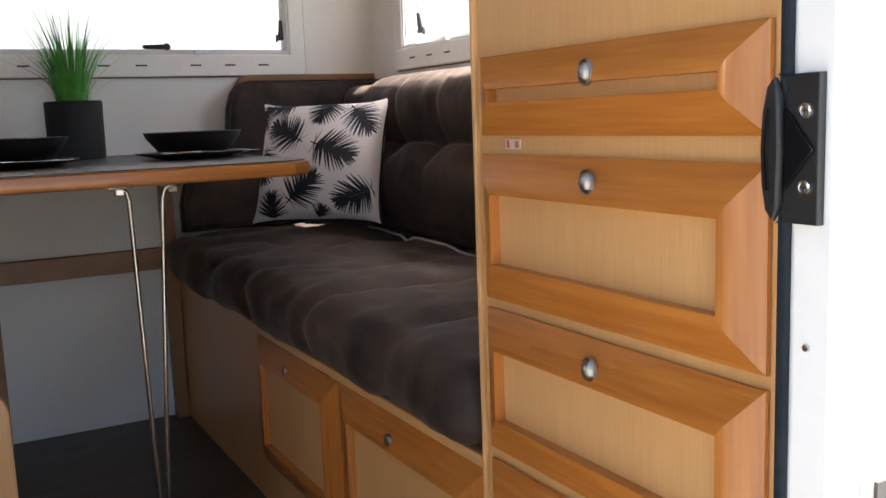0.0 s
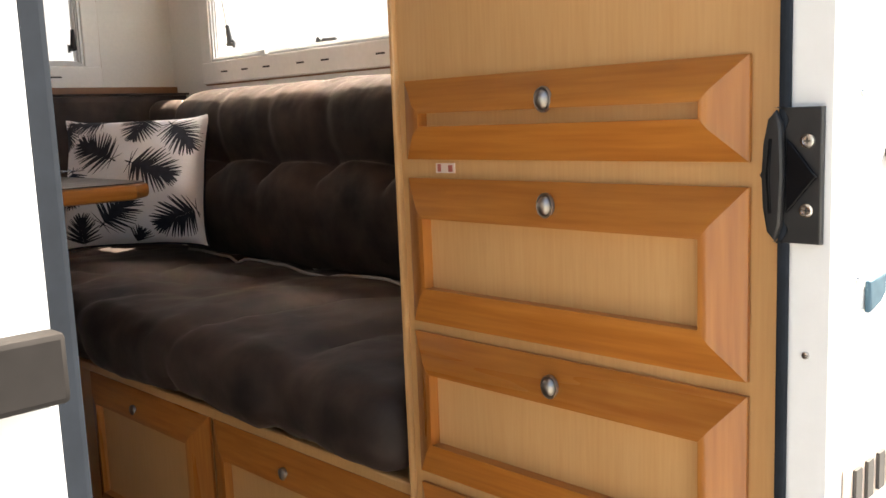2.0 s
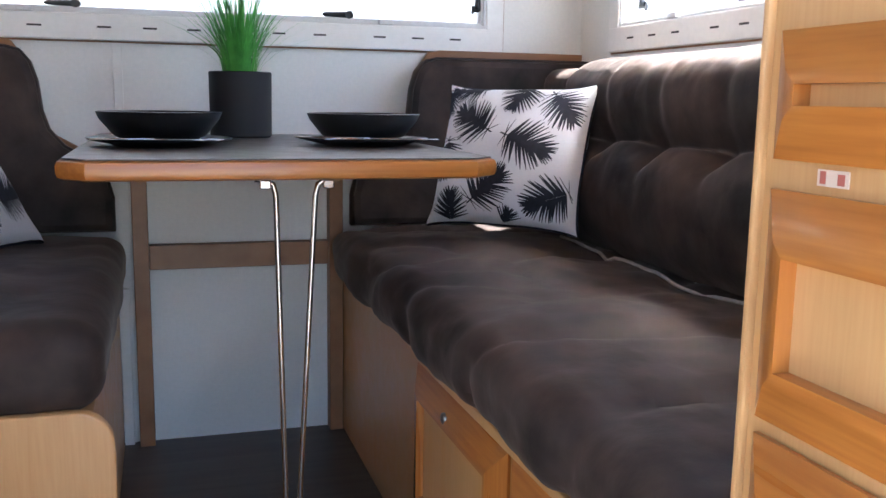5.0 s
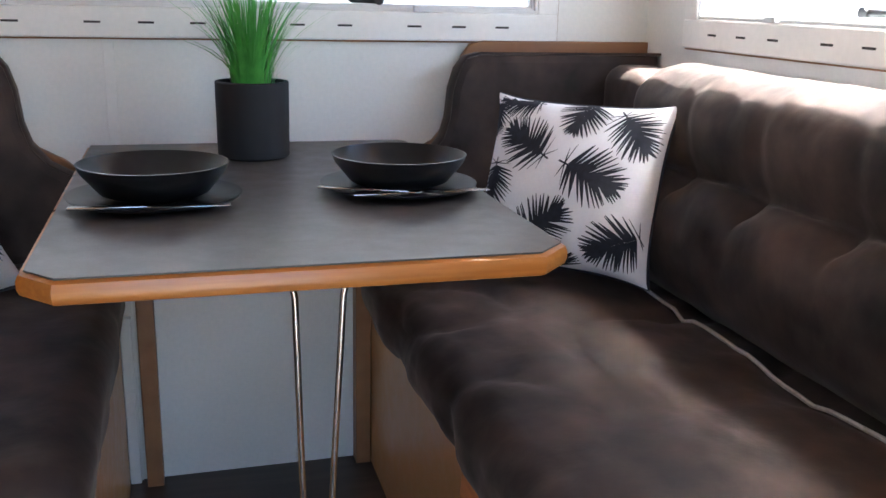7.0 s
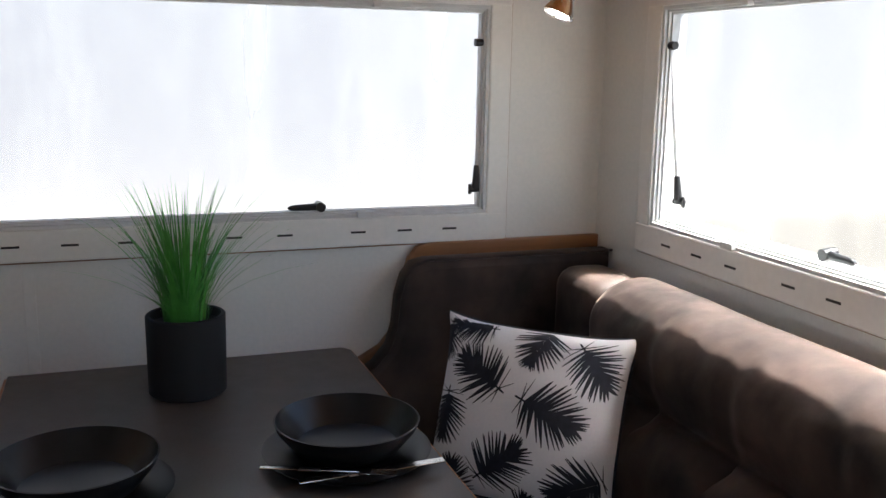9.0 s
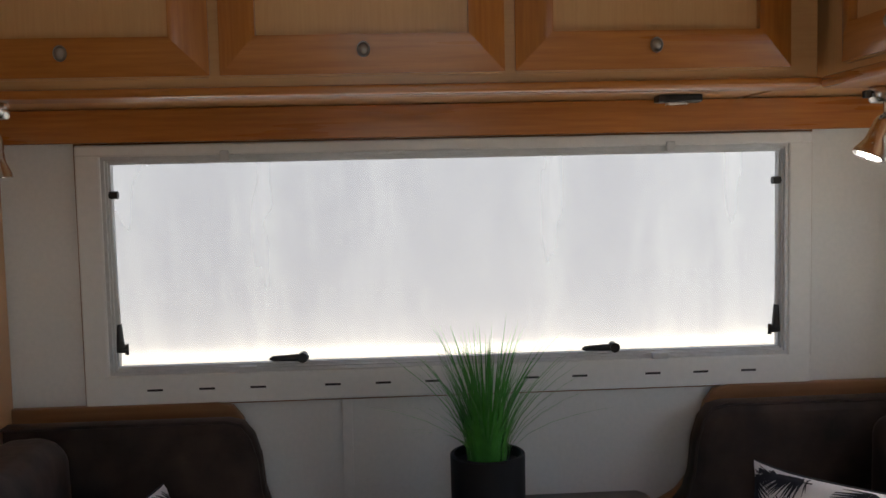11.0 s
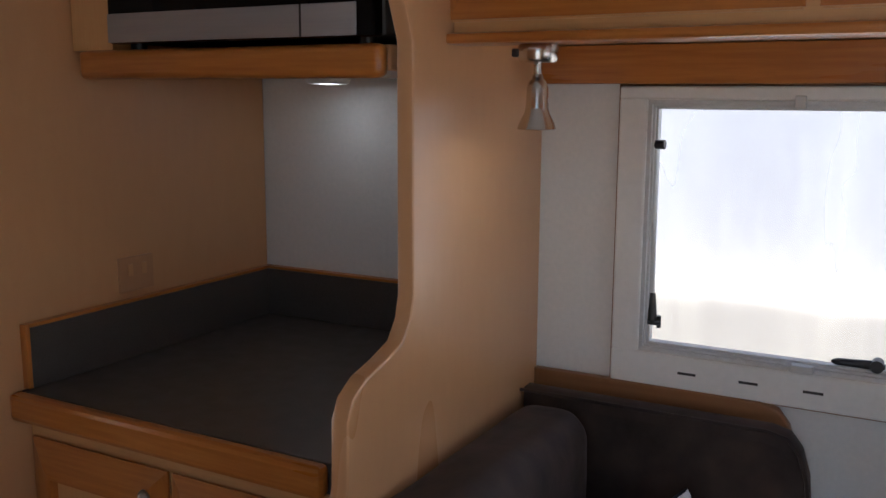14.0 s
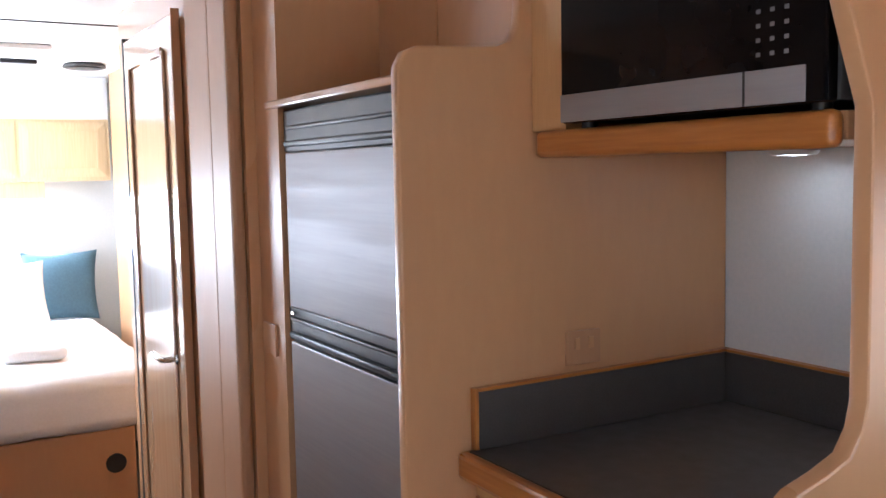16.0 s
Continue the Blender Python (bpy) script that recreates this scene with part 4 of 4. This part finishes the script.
for y0, y1, ky in ((-0.74, -0.40, -0.56), (-1.15, -0.76, -0.95), (-1.57, -1.17, -1.37)):
    d = part("door", box(-0.350, -0.3455, y0 + 0.003, y1 - 0.003, 1.490, 1.90), PLY, of)
    front(d, 'x', -0.350, y0, y1, 1.493, 1.905, 0.05, ("panel", "frame_member"), (PLY, TIM_Y))
    knob(d, 'x', -0.3695, ky, 1.526, 0.0105)
vent = thing("hatch_catch", (-0.50, -0.10, 1.46), "small black plastic catch under the overhead cupboard", "catch")
part("body", box(-0.545, -0.465, -0.120, -0.085, 1.462, 1.4755, 0.003), BLACK, vent)
part("lever", box(-0.525, -0.49, -0.116, -0.09, 1.458, 1.4625, 0.001), STEEL, vent)


def spot(x, y, z, tilt, turn):
    """A small chrome spot lamp: square base, stem, knuckle and a flared head with lit diodes."""
    s = thing("spot_lamp", (x, y, z), "small lit chrome spot lamp under the cupboard", "lamp", "spot lamps")
    base = part("base", lathe([(0, 0), (0.024, 0), (0.026, -0.003), (0.026, -0.019), (0.023, -0.023), (0, -0.024)], (x, y, z), 28), STEEL, s)
    part("switch", box(x - 0.036, x - 0.0255, y - 0.006, y + 0.006, z - 0.016, z - 0.005, 0.002), BLACK, base, "black rocker switch")
    part("stem", rod((x, y, z - 0.0235), (x, y, z - 0.042), 0.0055, 14), STEEL, s)
    m = Matrix.Translation((x, y, z - 0.042)) @ Matrix.Rotation(radians(turn), 4, 'Z') @ Matrix.Rotation(radians(tilt), 4, 'Y')
    head = lathe([(0, 0.006), (0.006, 0.004), (0.0075, -0.002), (0.0115, -0.006), (0.0140, -0.014), (0.0150, -0.038), (0.0165, -0.046), (0.0235, -0.060), (0.0255, -0.067), (0.0235, -0.068), (0.022, -0.064), (0, -0.064)], (0, 0, 0), 28)
    bmesh.ops.transform(head, matrix=m, verts=head.verts)
    h = part("head", head, STEEL, s)
    for k in range(7):
        a = k * math.pi / 3
        r = 0.0 if k == 6 else 0.0135
        d = lathe([(0, -0.0645), (0.0052, -0.0645), (0.0048, -0.067), (0, -0.068)], (r * math.cos(a), r * math.sin(a), 0), 10)
        bmesh.ops.transform(d, matrix=m, verts=d.verts)
        part("diode", d, LED, h, "lit white diode")
    return s


spot(-0.280, -0.392, 1.4562, 24, 0)
spot(-1.612, -0.326, 1.4607, 0, 0)

# ---------- galley ----------
def s_panel():
    y = -0.46
    pts = [(-0.002, 0), (-0.002, 1.948), (-0.52, 1.948), (-0.52, 1.60), (-0.50, 1.55)]
    pts += [(y, 1.46), (y, 1.14), (y - 0.008, 1.11), (y - 0.028, 1.085), (y - 0.07, 1.072), (y - 0.115, 1.062), (y - 0.145, 1.045), (y - 0.158, 1.02), (y - 0.160, 0.94), (y - 0.168, 0.912), (y - 0.19, 0.893), (y - 0.25, 0.88), (y - 0.46, 0.845), (y - 0.55, 0.815), (y - 0.58, 0.77), (y - 0.58, 0)]
    return pts


bm = slab(s_panel(), 'x', -1.762, -1.738, 0.004)
for v in bm.verts:
    v.co.x += -0.034 * v.co.y
gp = solo("galley_end_panel", bm, SATIN, "satin timber end panel with an S-curved edge between seat and galley", "panel", kind="structure")
fp = [(-0.002, 0), (-0.002, 1.948), (-0.478, 1.948), (-0.478, 1.66)] + [(-0.482, 1.625), (-0.497, 1.603), (-0.52, 1.595), (-0.665, 1.588)] + [(-0.69, 1.578), (-0.702, 1.555), (-0.702, 0)]
solo("fridge_side_panel", slab(fp, 'x', -2.360, -2.338, 0.004), SATIN, "satin timber panel between fridge and galley bench", "panel", kind="structure")
gb = thing("galley_cabinet", (-2.04, -0.3, 0), "oak galley base cabinet with framed doors", "cabinet")
part("carcass", box(-2.335, -1.7645, -0.575, -0.004, 0, 0.908), PLY_X, gb)
for x0, x1 in ((-2.325, -2.045), (-2.035, -1.772)):
    d = part("door", box(x0 + 0.003, x1 - 0.003, -0.579, -0.5755, 0.10, 0.875), PLY, gb)
    front(d, 'y', -0.579, x0, x1, 0.097, 0.878, 0.055, ("panel", "frame_member"), (PLY, TIM_X))
    knob(d, 'y', -0.598, x1 - 0.03, 0.84)
ct = thing("galley_worktop", (-2.04, -0.3, 0.909), "charcoal laminate galley worktop with a timber front edge", "worktop")
part("worktop", box(-2.336, -1.7635, -0.588, -0.004, 0.909, 0.950, 0.002), LAMINATE, ct)
part("edge", box(-2.336, -1.7635, -0.612, -0.5885, 0.909, 0.952, 0.008), TIM_X, ct, "rounded timber edge")
part("upstand", box(-2.336, -1.7635, -0.018, -0.004, 0.951, 1.046, 0.001), LAMINATE, ct)
part("upstand", box(-2.336, -2.324, -0.575, -0.0185, 0.951, 1.046, 0.001), LAMINATE, ct)
part("upstand_cap", box(-2.336, -2.322, -0.575, -0.004, 1.0465, 1.052, 0.001), TIM_Y, ct, "thin timber strip")
part("upstand_cap", box(-2.3215, -1.7635, -0.020, -0.004, 1.0465, 1.052, 0.001), TIM_X, ct)
part("upstand_cap", box(-2.337, -2.323, -0.583, -0.5755, 0.952, 1.052, 0.001), TIM_Z, ct)
ms = thing("microwave_shelf", (-2.04, -0.23, 1.415), "thick timber shelf with a rounded nose under the microwave", "shelf")
part("board", box(-2.336, -1.7635, -0.445, -0.004, 1.425, 1.458, 0.003), SATIN, ms)
part("nose", box(-2.312, -1.7635, -0.470, -0.4455, 1.416, 1.459, 0.010, 3), TIM_X, ms, "rounded timber nosing")
for x in (-2.11, -1.91):
    gl = thing("puck_light", (x, -0.10, 1.41), "small round lit downlight under the microwave shelf", "lamp", "shelf downlights")
    part("housing", lathe([(0, 0.0118), (0.040, 0.0118), (0.041, 0.008), (0.036, 0.001), (0.031, 0.0), (0.030, 0.003), (0, 0.003)], (x, -0.10, 1.413), 28), FRAME, gl)
    part("diffuser", lathe([(0, 0.0028), (0.029, 0.0028), (0.026, 0.0005), (0, -0.001)], (x, -0.10, 1.413), 24), STRIP, gl, "glowing diffuser")
mc = thing("microwave_surround", (-2.04, -0.25, 1.459), "timber housing round the microwave with a cupboard above", "cupboard")
part("side_panel", box(-2.336, -2.249, -0.455, -0.03, 1.459, 1.948), PLY, mc)
part("top_box", box(-2.2485, -1.7635, -0.455, -0.03, 1.775, 1.948), PLY_X, mc)
mw = thing("microwave", (-2.0, -0.27, 1.459), "stainless and black microwave oven on the shelf", "microwave")
part("case", box(-2.232, -1.765, -0.455, -0.06, 1.4685, 1.745, 0.004), GREYP, mw)
mf = part("front_panel", box(-2.232, -1.767, -0.478, -0.4555, 1.4665, 1.745, 0.004), GLOSSBLACK, mw, "black glass front")
part("trim_strip", box(-2.230, -1.792, -0.4805, -0.4785, 1.468, 1.509, 0.001), FRIDGE, mw, "brushed steel lower strip")
part("split_line", box(-1.8795, -1.8765, -0.4812, -0.4806, 1.468, 1.509), DARKGAP, mw)
for x in (-2.21, -1.80):
    part("foot", rod((x, -0.44, 1.4595), (x, -0.44, 1.4678), 0.012), BLACK, mw)
for r in range(4):
    for c in range(3):
        part("key_mark", box(-1.862 + c * 0.020, -1.856 + c * 0.020, -0.4788, -0.4783, 1.524 + r * 0.0165, 1.529 + r * 0.0165), PALE, mf, "pale key mark")
for r in range(3):
    for c in range(2):
        part("key_label", box(-1.866 + c * 0.032, -1.846 + c * 0.032, -0.4788, -0.4783, 1.594 + r * 0.014, 1.597 + r * 0.014), PALE, mf, "pale key label")
so = thing("socket", (-2.335, -0.35, 1.06), "small timber-coloured power socket plate on the panel", "socket")
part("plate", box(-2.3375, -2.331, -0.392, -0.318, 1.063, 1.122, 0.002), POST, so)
part("switch", box(-2.331, -2.329, -0.375, -0.365, 1.09, 1.11), SATIN, so)
part("switch", box(-2.331, -2.329, -0.345, -0.335, 1.09, 1.11), SATIN, so)

# ---------- fridge ----------
fr = thing("fridge", (-2.66, -0.33, 0.06), "two-door brushed steel fridge freezer in black trim", "fridge")
part("body", box(-2.955, -2.362, -0.625, -0.03, 0.06, 1.535), BLACK, fr)
part("freezer_door", box(-2.938, -2.366, -0.655, -0.626, 1.118, 1.443, 0.004), FRIDGE, fr, "brushed steel freezer door")
part("fridge_door", box(-2.938, -2.366, -0.655, -0.626, 0.12, 1.045, 0.004), FRIDGE, fr, "brushed steel fridge door")
for z0, z1 in ((1.4435, 1.53), (1.0455, 1.1175)):
    part("handle_trim", box(-2.955, -2.366, -0.650, -0.626, z0, z1, 0.003), BLACK, fr, "black grip trim")
    part("handle_lip", box(-2.925, -2.372, -0.664, -0.6505, z0 + 0.010, z0 + 0.022, 0.004), BLACK, fr)
    part("handle_lip", box(-2.925, -2.372, -0.660, -0.6505, z0 + 0.045, z0 + 0.053, 0.003), BLACK, fr)
part("badge", box(-2.93, -2.912, -0.657, -0.6505, 1.102, 1.110, 0.001), STEEL, fr)
fs = solo("fridge_top_shelf", box(-3.01, -2.362, -0.672, -0.03, 1.536, 1.552, 0.004), SATIN, "thin timber ledge above the fridge", "shelf")
cof = thing("cupboard_over_fridge", (-2.68, -0.22, 1.553), "plain timber cupboard above the fridge", "cupboard")
part("body", box(-3.0, -2.362, -0.40, -0.03, 1.553, 1.948), SATIN, cof)
part("door", box(-2.70, -2.364, -0.418, -0.4005, 1.565, 1.94, 0.003), SATIN, cof)
part("door", box(-2.995, -2.706, -0.418, -0.4005, 1.565, 1.94, 0.003), SATIN, cof)
structure("wall_beside_fridge", box(-3.10, -2.958, -0.66, -0.002, 0, 1.948), SATIN, "timber filler wall beside the fridge")
sw = thing("switch_plate", (-3.03, -0.665, 0.98), "small pale switch plate on the timber wall", "switch")
part("plate", box(-3.075, -3.0, -0.667, -0.6605, 1.0, 1.07, 0.002), SATIN, sw)

# ---------- ensuite block and its door ----------
structure("wall_ensuite", box(-4.40, -3.1005, -0.685, -0.002, 0, 1.948), SATIN, "timber ensuite wall")
for x0, x1, h in ((-3.20, -3.115, 0.03), (-3.30, -3.215, 0.018), (-3.52, -3.31, 0.012)):
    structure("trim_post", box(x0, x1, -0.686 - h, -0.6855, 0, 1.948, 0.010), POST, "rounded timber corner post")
ed = thing("door_2", (-3.9, -0.70, 0.02), "tall glossy timber ensuite door with a chrome lever handle", "door")
ed["kind"] = "structure"
part("leaf", box(-4.20, -3.60, -0.712, -0.690, 0.03, 1.828, 0.004), GLOSSWOOD, ed)
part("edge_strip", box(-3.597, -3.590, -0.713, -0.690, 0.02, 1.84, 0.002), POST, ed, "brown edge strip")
part("edge_strip", box(-4.215, -4.203, -0.714, -0.690, 0.02, 1.84, 0.002), GREYP, ed, "dark edge strip")
for x in (-3.685, -4.115):
    part("moulding", box(x - 0.011, x + 0.011, -0.7205, -0.7125, 0.16, 1.74, 0.004), GLOSSWOOD, ed, "raised timber moulding")
for z in (0.16, 1.74):
    part("moulding", box(-4.1035, -3.6965, -0.7205, -0.7125, z - 0.011, z + 0.011, 0.004), GLOSSWOOD, ed, "raised timber moulding")
hd = part("handle", tube([(-3.69, -0.712, 0.885), (-3.69, -0.745, 0.885), (-3.70, -0.752, 0.885), (-3.80, -0.752, 0.885)], 0.009, 10), STEEL, ed, "chrome lever handle")
part("rose", lathe([(0, 0), (0.022, 0), (0.02, 0.006), (0, 0.007)], (-3.69, -0.7125, 0.885), 20, axis='Y'), STEEL, hd)

# ---------- bedroom ----------
bed = thing("bed", (-5.8, -1.1, 0), "island bed with a white quilt on a timber base", "bed")
part("base", box(-6.85, -4.86, -1.85, -0.60, 0, 0.40, 0.01), SATIN, bed)
part("mattress", soft(-6.86, -4.82, -1.88, -0.50, 0.402, 0.60, 0.05, 0.004, 3, 30, 2.0), BEDLINEN, bed)
part("quilt", soft(-6.4, -4.80, -1.91, -0.47, 0.40, 0.635, 0.06, 0.008, 3, 40, 5.0, 0.015), BEDLINEN, bed, "white quilt hanging over the sides")
part("base_hole", lathe([(0, 0), (0.04, 0), (0.038, 0.003), (0, 0.003)], (-4.859, -0.68, 0.26), 20, axis='X+'), DARKGAP, bed, "dark round vent")
blanket = solo("folded_towel", soft(-5.5, -5.15, -1.05, -0.80, 0.645, 0.70, 0.025, 0.004, 8, 16, 1.0), BEDLINEN, "folded white towel on the quilt", "towel")
ob = thing("bed_overhead_cupboard", (-6.7, -1.0, 1.40), "pale oak overhead cupboards over the bed head", "cupboard")
part("body", box(-6.895, -6.50, -1.9, -0.34, 1.378, 1.716), PALEOAK, ob)
part("bulkhead", box(-6.895, -6.50, -1.9, -0.34, 1.7165, 1.948), CEIL, ob)
for y0, y1 in ((-0.80, -0.36), (-1.26, -0.82), (-1.72, -1.28)):
    d = part("door", box(-6.4995, -6.496, y0 + 0.003, y1 - 0.003, 1.403, 1.697), PALEOAK, ob)
    front(d, 'x+', -6.496, y0, y1, 1.40, 1.70, 0.05, ("panel", "frame_member"), (PALEOAK, PALEOAK, PALEOAK), lift=(0.002, 0.008, 0.004))
structure("trim_bed_pelmet", box(-6.60, -6.55, -1.85, -0.68, 1.285, 1.377, 0.003), PALEOAK, "timber pelmet over the bed window")
structure("window_3", box(-6.935, -6.925, -1.79, -0.63, 0.825, 1.225), ACRYLIC, "bright acrylic window over the bed").visible_shadow = False


def scatter_cushion(name, centre, size, rot, material, label):
    def side(s):
        def at(u, v):
            a, b = 2 * u - 1, 2 * v - 1
            pull = 1 - 0.09 * (1 - a * a) * abs(b) ** 3
            pull2 = 1 - 0.09 * (1 - b * b) * abs(a) ** 3
            f = max(0.0, (1 - a ** 4) * (1 - b ** 4)) ** 0.6
            return (a * pull2 * size / 2, s * (0.004 + 0.052 * f * size / 0.4), b * pull * size / 2)
        return at
    bm = grid(26, 26, side(1))
    grid(26, 26, side(-1), bm)
    bmesh.ops.remove_doubles(bm, verts=bm.verts, dist=0.0005)
    bmesh.ops.transform(bm, matrix=Matrix.Translation(centre) @ rot, verts=bm.verts)
    return solo(name, bm, material, label, "pillow", "bed pillows")


scatter_cushion("pillow", (-6.55, -0.63, 0.80), 0.40, Euler((radians(20), 0, radians(-100))).to_matrix().to_4x4(), TEAL, "slate blue pillow leaning at the bed head")
scatter_cushion("pillow", (-6.45, -1.15, 0.80), 0.42, Euler((radians(20), 0, radians(-90))).to_matrix().to_4x4(), TEAL, "slate blue pillow leaning at the bed head")
scatter_cushion("pillow", (-6.33, -0.90, 0.79), 0.36, Euler((radians(22), 0, radians(-85))).to_matrix().to_4x4(), COTTON, "white patterned pillow in front of blue ones")

structure("wall_robe", box(-6.32, -4.405, -0.36, -0.002, 0, 1.948), SATIN, "timber robe side beside the bed")
structure("trim_ceiling_joint", box(-4.668, -4.652, -2.06, -0.002, 1.9465, 1.9498), DARKGAP, "dark ceiling joint strip")
cs = thing("ceiling_speaker", (-5.9, -0.55, 1.93), "round dark ceiling speaker", "speaker")
part("ring", lathe([(0, 0), (0.10, 0), (0.098, 0.012), (0.088, 0.018), (0.08, 0.0185)], (-5.9, -0.55, 1.931), 32), GREYP, cs)
part("grille", lathe([(0, 0), (0.085, 0), (0.08, 0.004), (0, 0.006)], (-5.9, -0.55, 1.9255), 32), BLACK, cs)
rh = thing("roof_hatch", (-5.5, -1.0, 1.90), "white roof hatch with a black winder", "roof hatch")
part("frame", box(-5.75, -5.25, -1.25, -0.78, 1.925, 1.9495, 0.01), FRAME, rh)
part("winder", box(-5.62, -5.58, -0.95, -0.80, 1.905, 1.9245, 0.006), BLACK, rh, "black winder handle")
